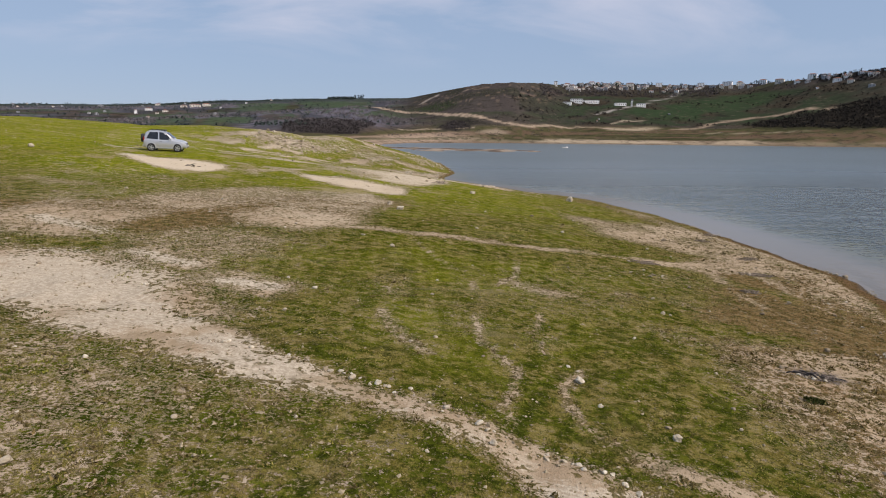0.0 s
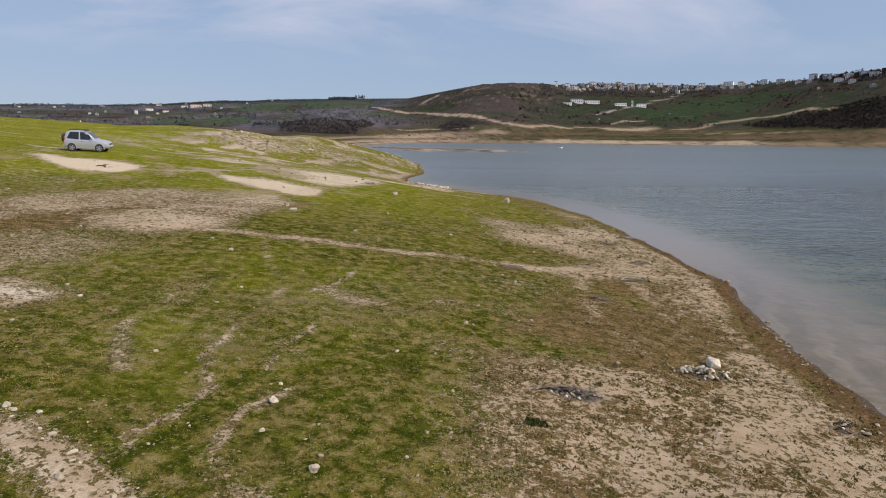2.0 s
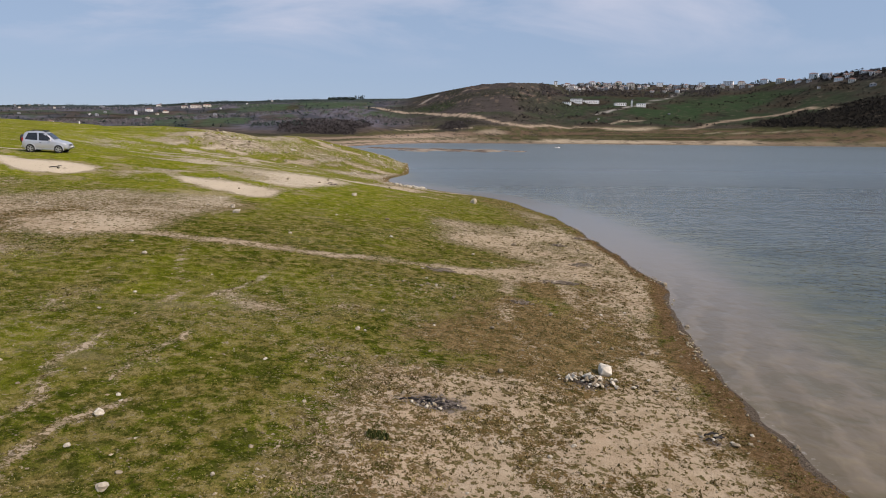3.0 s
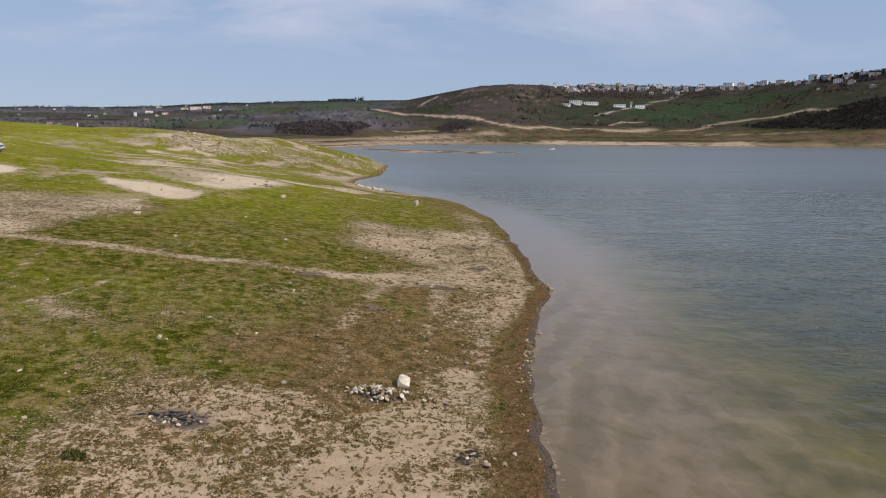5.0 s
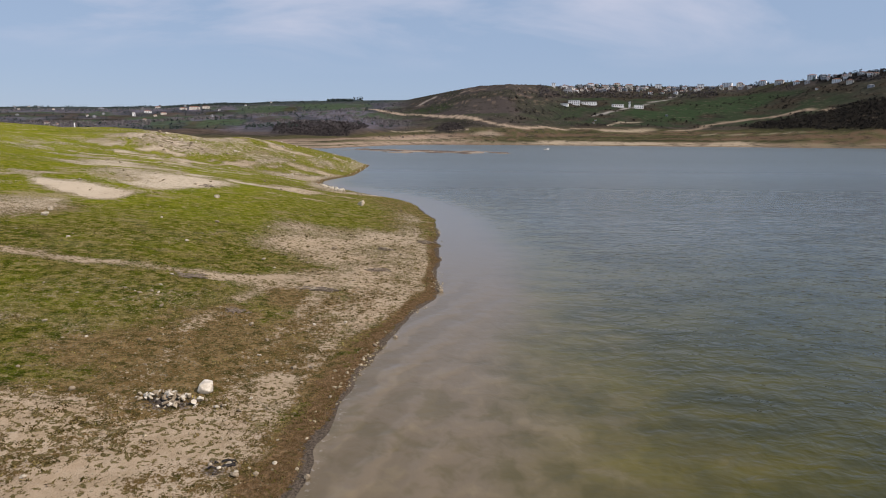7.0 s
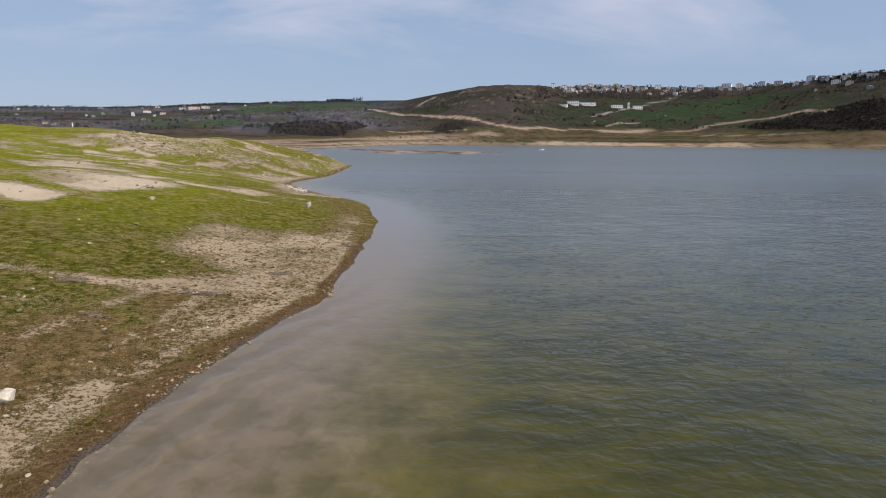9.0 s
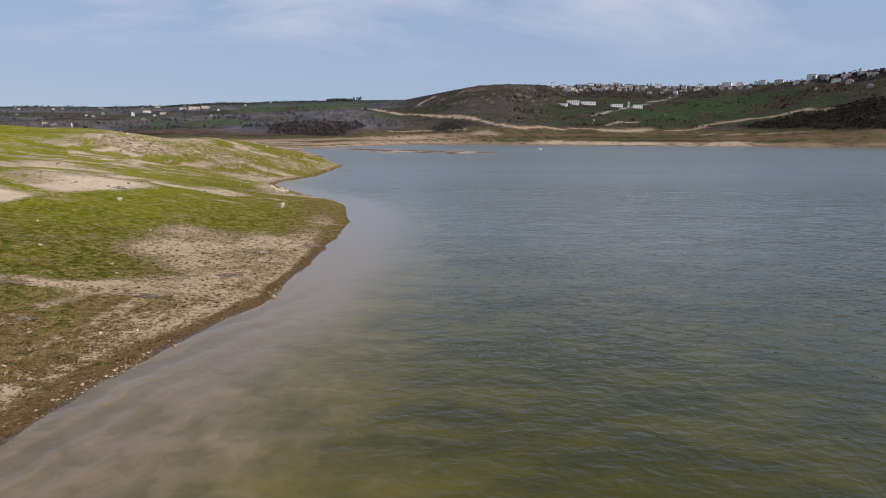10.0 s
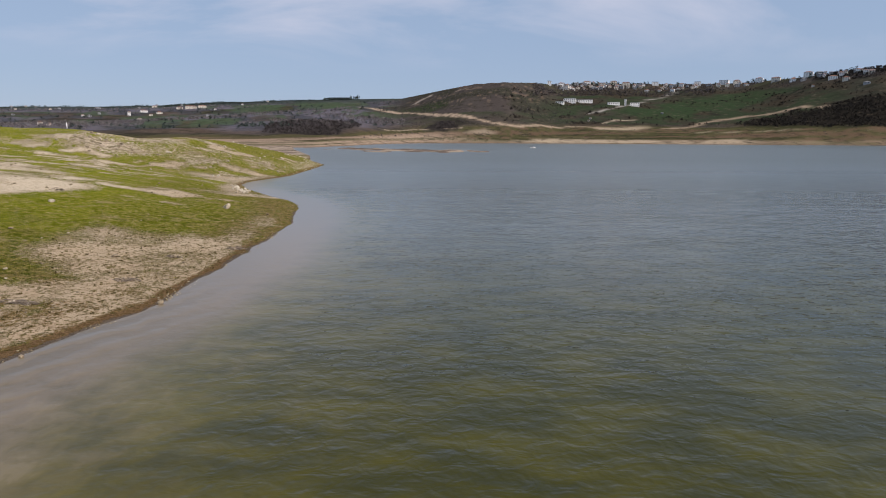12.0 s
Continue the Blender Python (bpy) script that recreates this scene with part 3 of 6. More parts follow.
    add(stroke(wx, wy, [(3.6, 18.9), (5.2, 17.9)], 0.25, 0.5), 0.72)
    # beach
    add(patch(wx, wy, [(7.4, 9.0), (7.6, 12.6), (8.0, 14.2), (9.2, 15.0), (10.3, 14.4), (11.8, 14.8), (13.0, 15.0), (13.6, 14.2), (14.6, 14.9), (16.1, 16.2), (16.8, 14.4), (16.7, 11), (16.5, 4), (8.5, 4)], 0.9) * (1 - 0.40 * smooth(fbm(x, y, 1.5, 84), 0.08, 0.36)) * (0.56 + 0.44 * smooth(x + 0.9 * fbm(x, y, 1.2, 79), 8.4, 11.8)), 0.91)
    add(patch(wx, wy, [(15.9, 17.0), (16.4, 21.6), (18.0, 25.2), (18.9, 28.5), (19.7, 34), (19.5, 45), (17.5, 41.5), (14.0, 40.2), (10.3, 40.6), (10.5, 33), (13.2, 31), (15.5, 29.5), (13.3, 27.4), (16.8, 25.2), (15.2, 20)], 1.7) * (0.62 + 0.38 * smooth(fbm(x * 0.7, y, 3.2, 86), -0.3, 0.1)), 0.92)
    add(smooth(s, 0.8, 1.5) * smooth(s, 4.2, 2.2) * smooth(y, 17, 23) * smooth(y, 58, 48) * (0.6 + 0.4 * smooth(fbm(x, y, 2.4, 88), -0.3, 0.1)), 0.64)
    add(smooth(s, 0.9, 1.4) * smooth(s, 3.0, 2.0) * smooth(y, 27, 24) * (0.72 + 0.28 * smooth(fbm(x, y, 1.6, 98), -0.3, 0.15)), 0.86)
    add(stroke(wx, wy, [(13.2, 26), (12.7, 22), (12.5, 18.6), (12.8, 15.5)], 0.2, 0.7), 0.72)
    add(stroke(wx, wy, [(15.6, 25), (15.2, 21), (14.8, 17.5), (15.2, 15)], 0.25, 0.7), 0.70)
    add(stroke(wx, wy, [(17.4, 21.4), (18.6, 25), (19.2, 29), (19.3, 36)], 0.45, 0.8), 0.8)
    # thin, stony spots everywhere, more of them up the slope
    spots = smooth(fbm(x, y, 1.9, 81), 0.2, 0.8) * 0.25 + smooth(fbm(x, y, 5.5, 85), 0.1, 0.7) * 0.2 + 0.27 * smooth(y, 11, 8.5) * smooth(x, 1.5, -2.0) + 0.26 * smooth(x, -1, -6) * smooth(y, 45, 30)
    add(np.clip(spots, 0, 0.46))
    add(smooth(fbm(x, y, 1.0, 82), 0.3, 0.5) * smooth(x, 1.5, -1.5) * smooth(y, 10.5, 8.5), 0.5)
    streaks = smooth(fbm(x * 0.35, y, 3.2, 87), 0.20, 0.42) * smooth(y, 38, 52) * 0.9
    add(streaks * smooth(x, -45, -25) * smooth(fbm(x, y, 2.5, 89), -0.5, 0.25))
    add(stroke(wx, wy, [(10, 68.5), (4.5, 82), (3.2, 90), (1.5, 96), (4.5, 106)], 0.9, 1.5), 0.7)
    add(patch(wx, wy, [(-8, 97), (0, 100), (4.5, 106), (4, 99), (2.8, 92), (-1, 92)], 2.0), 0.8)
    bare *= 1 - 0.75 * stroke(wx, wy, [(-8.0, 49.2), (-5.4, 47.4), (-2.9, 46.0)], 0.5, 0.9)
    bare *= 1 - 0.62 * stroke(wx, wy, [(-10.0, 21.7), (-9.4, 24.4), (-8.6, 27.4), (-7.6, 29.8)], 0.5, 1.3) * (0.5 + 0.5 * lace)
    bare *= 1 - 0.8 * np.exp(-((wx + 10.2) / 1.4) ** 2 - ((wy - 18.9) / 0.8) ** 2)
    bare *= 1 - 0.55 * patch(wx, wy, [(10.6, 15.8), (12.8, 15.2), (16.4, 14.2), (16.8, 18.6), (15.4, 23), (11, 22.5)], 1.2) * smooth(fbm(x, y, 2.0, 94), -0.5, 0.2)
    dry = smooth(s, 10.0, 4.5) * smooth(y, 34, 24) * (0.30 + 0.62 * smooth(fbm(x, y, 2.6, 74), -0.22, 0.16)) + 0.42 * smooth(fbm(x, y, 3.6, 91), 0.1, 0.6) * smooth(s, 22, 10) * smooth(y, 50, 30)
    dry = np.maximum(dry, 0.8 * patch(wx, wy, [(7.6, 4), (7.8, 12.9), (8.6, 14.6), (12.6, 15.2), (16.5, 17.6), (17.5, 4)], 1.2))
    dry = np.maximum(dry, 0.75 * patch(wx, wy, [(-20, 24), (-8, 37), (0, 38.5), (-2, 28), (-9, 21)], 2.0))
    dry = np.maximum(dry, 0.55 * smooth(s, 8, 2) * smooth(y, 90, 60))
    dry = np.maximum(dry, 0.36 * smooth(fbm(x, y, 2.8, 95), 0.2, 0.6) * smooth(y, 9.5, 7))
    lush = np.clip(smooth(y, 26, 50) + 0.35 * smooth(fbm(x, y, 4, 99), 0.0, 0.5) * smooth(y, 10, 24), 0, 1)
    lush = np.maximum(lush, 0.6 * patch(x, y, [(-1, 15.5), (1, 11), (5, 12.5), (8, 19), (6, 24), (-1, 24)], 2.0) * smooth(fbm(x, y, 1.8, 77), -0.5, 0.4))
    lush = lush * (1 - 0.7 * smooth(s, 20, 5) * smooth(y, 95, 70)) * (0.75 + 0.25 * smooth(fbm(x, y, 6, 113), -0.4, 0.3))
    lush = lush * (1 - 0.62 * smooth(y, 78, 105) * smooth(x, -30, -10))
    band = smooth(s, 1.05 + 0.5 * smooth(y, 28, 18) + 0.6 * fbm(x, y, 2.0, 35), 0.4) * smooth(y, 60, 30) * 0.8 + smooth(s, 2.0, 0.5) * smooth(y, 60, 90) * 0.6
    ash = 1.2 * np.exp(-((wx - 9.95) / 0.66) ** 2 - ((wy - 12.72) / 0.30) ** 2)
    ash = np.maximum(ash, 0.6 * np.exp(-((wx - 10.0) / 1.0) ** 2 - ((wy - 12.72) / 0.42) ** 2))
    ash = np.maximum(ash, 0.8 * np.exp(-((wx - 15.95) / 0.32) ** 2 - ((wy - 12.33) / 0.26) ** 2))
    ash = np.maximum(ash, 0.85 * np.exp(-((wx - 13.9) / 0.75) ** 2 - ((wy - 14.75) / 0.36) ** 2))
    rock = 1.1 * np.exp(-((x + 23.5) / 7.5) ** 2 - ((y - 105.5) / 5.0) ** 2) * (0.6 + 0.4 * smooth(fbm(x * 0.5, y, 4, 34), -0.3, 0.2))
    rock = np.maximum(rock, 0.75 * np.exp(-((x + 33) / 6) ** 2 - ((y - 112) / 3) ** 2) * (0.5 + 0.5 * smooth(fbm(x * 0.5, y, 3, 38), -0.2, 0.2)))
    rock = np.maximum(rock, 0.62 * stroke(x, y, [(-20, 108), (-8, 112), (0, 122)], 4, 6) * (0.6 + 0.5 * fbm(x, y, 9, 33)))
    rock = np.maximum(rock, 0.55 * smooth(s, 7, 1.5) * smooth(y, 116, 132) * smooth(y, 240, 170))
    rock = np.maximum(rock, 0.66 * smooth(fbm(x * 0.5, y, 4.0, 64), 0.05, 0.35) * smooth(y, 90, 102) * smooth(s, 48, 28))
    rock = np.maximum(rock, 0.66 * smooth(fbm(x * 0.4, y, 5.0, 55), 0.08, 0.42) * smooth(y, 60, 75) * smooth(s, 60, 35))
    return np.clip(bare, 0, 1), np.clip(dry, 0, 1), np.clip(lush, 0, 1), np.clip(band, 0, 1), ash, np.clip(rock, 0, 1), chalk


def mixc(a, b, f):
    return a * (1 - f[:, None]) + np.asarray(b) * f[:, None]


def land_use(u, q, pts, soft=0.03):
    """A piece of far country, by bearings and shares of the climb."""
    return patch(10 * u, q, [(10 * a, b) for a, b in pts], soft)


def country_cover(x, y, q, u):
    """Base colours of the fields, scrub, tracks and strand beyond the lake."""
    wu, wq = u + 0.006 * fbm(x, y, 70, 40), q + 0.03 * fbm(x, y, 60, 42)
    col = np.tile(np.array([0.060, 0.051, 0.043]), (len(x), 1))
    col = mixc(col, (0.048, 0.052, 0.026), smooth(fbm(x, y, 170, 41), -0.05, 0.35) * 0.8)
    col = mixc(col, (0.082, 0.060, 0.045), smooth(fbm(x, y, 90, 44), 0.1, 0.45) * 0.8)
    col = mixc(col, (0.024, 0.023, 0.018), smooth(fbm(x, y, 60, 43), 0.15, 0.4) * 0.75)
    # the western rise: grey bare woods, dark hedges and strips of green field, with bluish distance haze painted into
    # the tones
    west = smooth(u, 0.0, -0.1) * smooth(q, 0.3, 0.45)
    strips = fbm(u * 900, q * 400, 26, 45)
    col = mixc(col, (0.122, 0.116, 0.142), west * smooth(fbm(x, y, 190, 46), -0.4, 0.1) * 0.9)
    col = mixc(col, (0.050, 0.074, 0.044), west * smooth(strips, 0.12, 0.3) * smooth(q, 0.42, 0.6) * 0.85)
    col = mixc(col, (0.052, 0.056, 0.066), west * smooth(strips, -0.12, -0.3) * 0.8)
    col = mixc(col, (0.038, 0.054, 0.048), west * smooth(q, 0.90, 0.97) * 0.8)
    for pts in ([(-0.47, 0.66), (-0.39, 0.66), (-0.38, 0.53), (-0.45, 0.50)], [(-0.31, 0.92), (-0.235, 0.91), (-0.235, 0.79), (-0.31, 0.77)], [(-0.20, 0.93), (-0.10, 0.92), (-0.09, 0.84), (-0.21, 0.82)],
                [(-0.36, 0.62), (-0.29, 0.60), (-0.30, 0.50), (-0.37, 0.50)]):
        col = mixc(col, (0.052, 0.080, 0.044), 0.8 * land_use(wu, wq, pts))
    # slopes below the town: green fields in strips, with hedges
    east = smooth(u, 0.12, 0.2) * smooth(q, 0.3, 0.38) * smooth(q, 0.92, 0.84)
    rows = fbm(u * 500, q * 420 + u * 90, 22, 48)
    col = mixc(col, (0.036, 0.039, 0.027), east * 0.75)
    col = mixc(col, (0.020, 0.022, 0.017), east * smooth(np.abs(fbm(u * 260, q * 560, 16, 56)), 0.07, 0.02) * 0.85)
    col = mixc(col, (0.029, 0.043, 0.023), east * smooth(rows, 0.05, 0.2) * smooth(u, 0.74, 0.6) * 0.85)
    col = mixc(col, (0.042, 0.034, 0.024), east * smooth(rows, -0.08, -0.22) * 0.85)
    for pts in ([(0.165, 0.68), (0.25, 0.69), (0.25, 0.62), (0.17, 0.60)], [(0.29, 0.56), (0.35, 0.58), (0.43, 0.58), (0.43, 0.44), (0.35, 0.42)], [(0.37, 0.65), (0.53, 0.88), (0.57, 0.80), (0.50, 0.60), (0.42, 0.50)]):
        col = mixc(col, (0.028, 0.050, 0.023), 0.75 * land_use(wu, wq, pts))
    # the bare heath hill
    hill = smooth(u, -0.08, 0.0) * smooth(u, 0.24, 0.17) * smooth(q, 0.42, 0.56)
    col = mixc(col, mixc(np.tile(np.array([0.060, 0.051, 0.047]), (len(x), 1)), (0.040, 0.040, 0.030), smooth(fbm(x, y, 75, 49), -0.1, 0.25)), hill * 0.9)
    col = mixc(col, (0.028, 0.046, 0.018), hill * smooth(fbm(x, y, 120, 50), 0.15, 0.35) * smooth(q, 0.85, 0.7) * 0.7)
    col = mixc(col, (0.16, 0.115, 0.085), hill * smooth(fbm(u * 700, q * 700, 10, 52), 0.38, 0.5) * smooth(q, 0.6, 0.75) * 0.7)
    # low ground behind the strand: olive grass with brown banks in long level strips
    level = fbm(u * 120, q * 900, 16, 53)
    col = mixc(col, (0.072, 0.068, 0.030), smooth(q, 0.33, 0.26) * 0.85)
    col = mixc(col, (0.115, 0.075, 0.050), smooth(q, 0.30, 0.22) * smooth(level, 0.05, 0.25) * 0.85)
    col = mixc(col, (0.036, 0.038, 0.018), smooth(q, 0.34, 0.26) * smooth(level, -0.12, -0.3) * smooth(u, -0.1, 0.05) * 0.8)
    col = mixc(col, (0.29, 0.23, 0.165), land_use(wu, wq, [(0.066, 0.20), (0.095, 0.26), (0.118, 0.19), (0.10, 0.15)]) * 0.8)
    col = mixc(col, (0.35, 0.28, 0.19), land_use(wu, wq, [(0.275, 0.30), (0.345, 0.29), (0.362, 0.27), (0.343, 0.235), (0.28, 0.245)], 0.02) * 0.9)
    # dark scrub and the wood on the near shoulder
    for pts in ([(-0.255, 0.36), (-0.24, 0.49), (-0.186, 0.57), (-0.114, 0.55), (-0.10, 0.42), (-0.132, 0.30), (-0.187, 0.29)], [(0.0, 0.28), (0.022, 0.40), (0.045, 0.37), (0.056, 0.24), (0.031, 0.22)]):
        col = mixc(col, (0.042, 0.036, 0.034), 0.85 * land_use(wu, wq, pts, 0.05))
    col = mixc(col, (0.017, 0.015, 0.012), land_use(wu, wq, WOOD_EDGE, 0.03))
    # strand and drawdown flats
    flats = smooth(u, 0.10, -0.02)
    strand = 0.066 + 0.065 * flats + 0.02 * vnoise(u * 60, q, 3.0, 51)
    col = mixc(col, (0.17, 0.118, 0.080), smooth(q, strand * 2.0, strand * 1.2) * smooth(level, -0.35, 0.1) * (0.25 + 0.75 * flats))
    col = mixc(col, (0.29, 0.215, 0.155), flats * smooth(q, 0.24, 0.17) * smooth(level, -0.3, 0.0) * 0.85)
    pale = smooth(u, 0.12, 0.2) * smooth(u, 0.56, 0.50)
    col = mixc(col, (0.36, 0.29, 0.20), smooth(q, strand * 1.15, strand * 0.9) * (0.30 + 0.65 * pale) * smooth(fbm(u * 160, q * 1500, 18, 57), -0.6, -0.1))
    col = mixc(col, (0.15, 0.115, 0.085), smooth(q, 0.028, 0.008) * 0.75)
    shoal = (q <= 0) & (y < 520)
    col = np.where(shoal[:, None], mixc(np.tile(np.array([0.33, 0.265, 0.20]), (len(x), 1)), (0.15, 0.115, 0.09), smooth(fbm(x, y * 0.3, 6, 62), -0.1, 0.3)), col)
    for pts, half, tone in FAR_TRACKS:
        px, py = far_xy(np.array([p[0] for p in pts]), np.array([p[1] for p in pts]))
        ragged = half * (1 + 0.7 * fbm(x, y, 26, 58))
        col = mixc(col, tone, stroke(x + 5 * fbm(x, y, 40, 59), y + 12 * fbm(x, y, 60, 60), np.stack([px, py], 1), ragged, half * 0.7))
    return col


WOOD_EDGE = [(0.50, 0.35), (0.581, 0.49), (0.626, 0.51), (0.70, 0.63), (0.80, 0.72), (0.85, 0.22), (0.583, 0.27), (0.52, 0.30)]
FAR_TRACKS = [
    ([(-0.104, 0.82), (-0.077, 0.78), (-0.059, 0.73), (-0.037, 0.69)], 12, (0.34, 0.26, 0.19)),
    ([(-0.04, 0.69), (-0.009, 0.63), (0.022, 0.54), (0.045, 0.50), (0.086, 0.41), (0.113, 0.345), (0.15, 0.29), (0.214, 0.285), (0.251, 0.275), (0.28, 0.25)], 6, (0.34, 0.26, 0.185)),
    ([(0.39, 0.25), (0.41, 0.26), (0.453, 0.40), (0.516, 0.46), (0.58, 0.51), (0.612, 0.55), (0.645, 0.545)], 7, (0.27, 0.205, 0.145)),
    ([(0.259, 0.51), (0.304, 0.57), (0.349, 0.72), (0.399, 0.85)], 3, (0.30, 0.28, 0.25)),
    ([(-0.022, 0.83), (-0.009, 0.88), (0.006, 0.935)], 5, (0.26, 0.22, 0.18)),
    ([(0.05, 0.935), (0.068, 0.935)], 6, (0.26, 0.20, 0.155)),
    ([(-0.06, 0.30), (-0.005, 0.28), (0.059, 0.25)], 3, (0.26, 0.21, 0.15)),
    ([(0.29, 0.36), (0.31, 0.42), (0.34, 0.41)], 4, (0.30, 0.25, 0.18)),
    ([(0.44, 0.20), (0.60, 0.215)], 3, (0.20, 0.17, 0.11)),
]


def spaced(start, stop, first, growth, limit):
    out, step = [start], first
    while out[-1] < stop:
        out.append(out[-1] + step)
        step = min(step * growth, limit)
    return out


def grid_lines():
    """Columns and rows of the ground sheet; past 60 m the columns fan out."""
    xs = list(np.arange(-24, 22.01, 0.2))
    xs = [-v for v in spaced(24.2, 1000, 0.21, 1.028, 60)][::-1] + xs + spaced(22.2, 1000, 0.21, 1.028, 60)
    ys = [4 - v for v in spaced(0.4, 1200, 0.4, 1.12, 200)][::-1] + spaced(4, 2300, 0.14, 1.0125, 13)
    ys += spaced(ys[-1] + 40, 4600, 40, 1.1, 200)
    gx, gy = np.meshgrid(np.array(xs), np.array(ys))
    return EYE_X + (gx - EYE_X) * np.clip(gy / 60, 1, 10), gy


def sheet(name, gx, gy, z, mat):
    """A grid mesh over places laid out in rows and columns."""
    ny, nx = gx.shape
    co = np.stack([gx.ravel(), gy.ravel(), z.ravel()], 1).astype(np.float32)
    i = (np.arange(ny - 1)[:, None] * nx + np.arange(nx - 1)[None, :]).ravel()
    faces = np.stack([i, i + 1, i + nx + 1, i + nx], 1).astype(np.int32)
    me = bpy.data.meshes.new(name)
    me.vertices.add(len(co))
    me.vertices.foreach_set("co", co.ravel())
    me.loops.add(faces.size)
    me.loops.foreach_set("vertex_index", faces.ravel())
    me.polygons.add(len(faces))
    me.polygons.foreach_set("loop_start", np.arange(0, faces.size, 4, dtype=np.int32))
    me.polygons.foreach_set("use_smooth", np.ones(len(faces), bool))
    me.update()
    me.validate()
    me.materials.append(mat)
    return new(name, me)


def floats(me, name, values):
    me.attributes.new(name, "FLOAT", "POINT").data.foreach_set("value", np.ascontiguousarray(values, np.float32).ravel())


def colours(me, name, values):
    rgba = np.ones((len(values), 4), np.float32)
    rgba[:, :3] = values
    me.attributes.new(name, "FLOAT_COLOR", "POINT").data.foreach_set("color", rgba.ravel())


LINES_X, LINES_Y = grid_lines()
GX, GY = LINES_X.ravel(), LINES_Y.ravel()
GZ = height(GX, GY)
ground = tagged(sheet("ground", LINES_X, LINES_Y, GZ, GROUND), "grassy lakeside slope with bare sandy patches and fields beyond", "ground", kind="structure")
S_IN = inland(GX, GY)
for key, values in zip(("bare", "dry", "lush", "band", "ash", "rock", "chalk"), near_cover(GX, GY, S_IN)):
    floats(ground.data, key, values)
floats(ground.data, "soak", smooth(S_IN, 0.42, 0.05) * (0.55 + 0.45 * smooth(fbm(GX, GY, 1.5, 36), -0.4, 0.2)) * smooth(GY, 80, 50))
_, FAR_Q, FAR_B = far_height(GX, GY)
floats(ground.data, "beyond", np.where(S_IN > 0, smooth(GY, 190, 260), (GY > 210).astype(float)))
colours(ground.data, "country", country_cover(GX, GY, np.where(GY > 300, FAR_Q, 0), FAR_B))

wxs = np.array([-v for v in spaced(5, 4200, 3, 1.06, 90)][::-1] + list(np.arange(-4, 8, 0.7)) + list(np.arange(8, 22, 0.25)) + list(np.arange(22, 60, 0.7)) + spaced(60, 4200, 1.5, 1.05, 90))
wys = np.array([4 - v for v in spaced(1, 1200, 1, 1.15, 200)][::-1] + spaced(4, 2000, 0.25, 1.012, 60))
WATER_X, WATER_Y = np.meshgrid(wxs, wys)
WX, WY = WATER_X.ravel(), WATER_Y.ravel()
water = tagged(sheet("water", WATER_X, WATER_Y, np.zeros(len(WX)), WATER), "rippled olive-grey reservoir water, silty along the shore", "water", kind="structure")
out = -inland(WX, WY)
plume = 5.6 + 1.2 * smooth(WY, 24, 10) + 1.5 * fbm(WX, WY, 5, 66)
floats(water.data, "silt", np.clip(np.exp(-np.maximum(out, 0) / plume) * smooth(WY, 150, 60), 0, 1))
# share of the painted sky reflection and silt, growing with distance
floats(water.data, "far_sheen", smooth(WY, 17, 60) * (0.85 + 0.15 * fbm(WX * 0.5, WY, 9, 68)))
floats(water.data, "offshore", np.clip(out, -2, 40))

# ---- helpers for things ----


def part(name, bm, mat, parent, label="", smooth_faces=False):
    """Links a bmesh as one mesh object, under a thing or a part."""
    me = bpy.data.meshes.new(name)
    bm.normal_update()
    bm.to_mesh(me)
    bm.free()
    me.materials.append(mat)
    if smooth_faces:
        me.polygons.foreach_set("use_smooth", np.ones(len(me.polygons), bool))
    ob = new(name, me)
    ob.parent = parent
    if label:
        ob["label"] = label
    return ob


def empty(name, m, label, category, group="", kind=""):
    ob = new(name)
    ob.empty_display_size = 0.2
    ob.matrix_world = m
    return tagged(ob, label, category, group, kind)


def z_at(x, y):
    return float(height(np.array([x]), np.array([y]))[0])


def add_box(bm, x0, x1, y0, y1, z0, z1, bevel=0.0):
    m = Matrix.Translation(((x0 + x1) / 2, (y0 + y1) / 2, (z0 + z1) / 2)) @ Matrix.Diagonal((x1 - x0, y1 - y0, z1 - z0, 1))
    made = bmesh.ops.create_cube(bm, size=1, matrix=m)
    if bevel:
        edges = {e for v in made["verts"] for e in v.link_edges}
        bmesh.ops.bevel(bm, geom=list(edges), offset=bevel, segments=2, affect="EDGES")
    return bm


def box(*args, bevel=0.0):
    return add_box(bmesh.new(), *args, bevel=bevel)


def tube(bm, pts, radii, sides=6):
    """A tapering tube along points."""
    rings = []
    for i, (p, r) in enumerate(zip(pts, radii)):
        p = Vector(p)
        way = (Vector(pts[min(i + 1, len(pts) - 1)]) - Vector(pts[max(i - 1, 0)])).normalized()
        a = way.orthogonal().normalized()
        b = way.cross(a)
        rings.append([bm.verts.new(p + r * (math.cos(k * math.tau / sides) * a + math.sin(k * math.tau / sides) * b)) for k in range(sides)])
    for lo, hi in zip(rings[:-1], rings[1:]):
        for k in range(sides):
            bm.faces.new((lo[k], lo[(k + 1) % sides], hi[(k + 1) % sides], hi[k]))
    bm.faces.new(rings[0][::-1])
    bm.faces.new(rings[-1])
    return bm


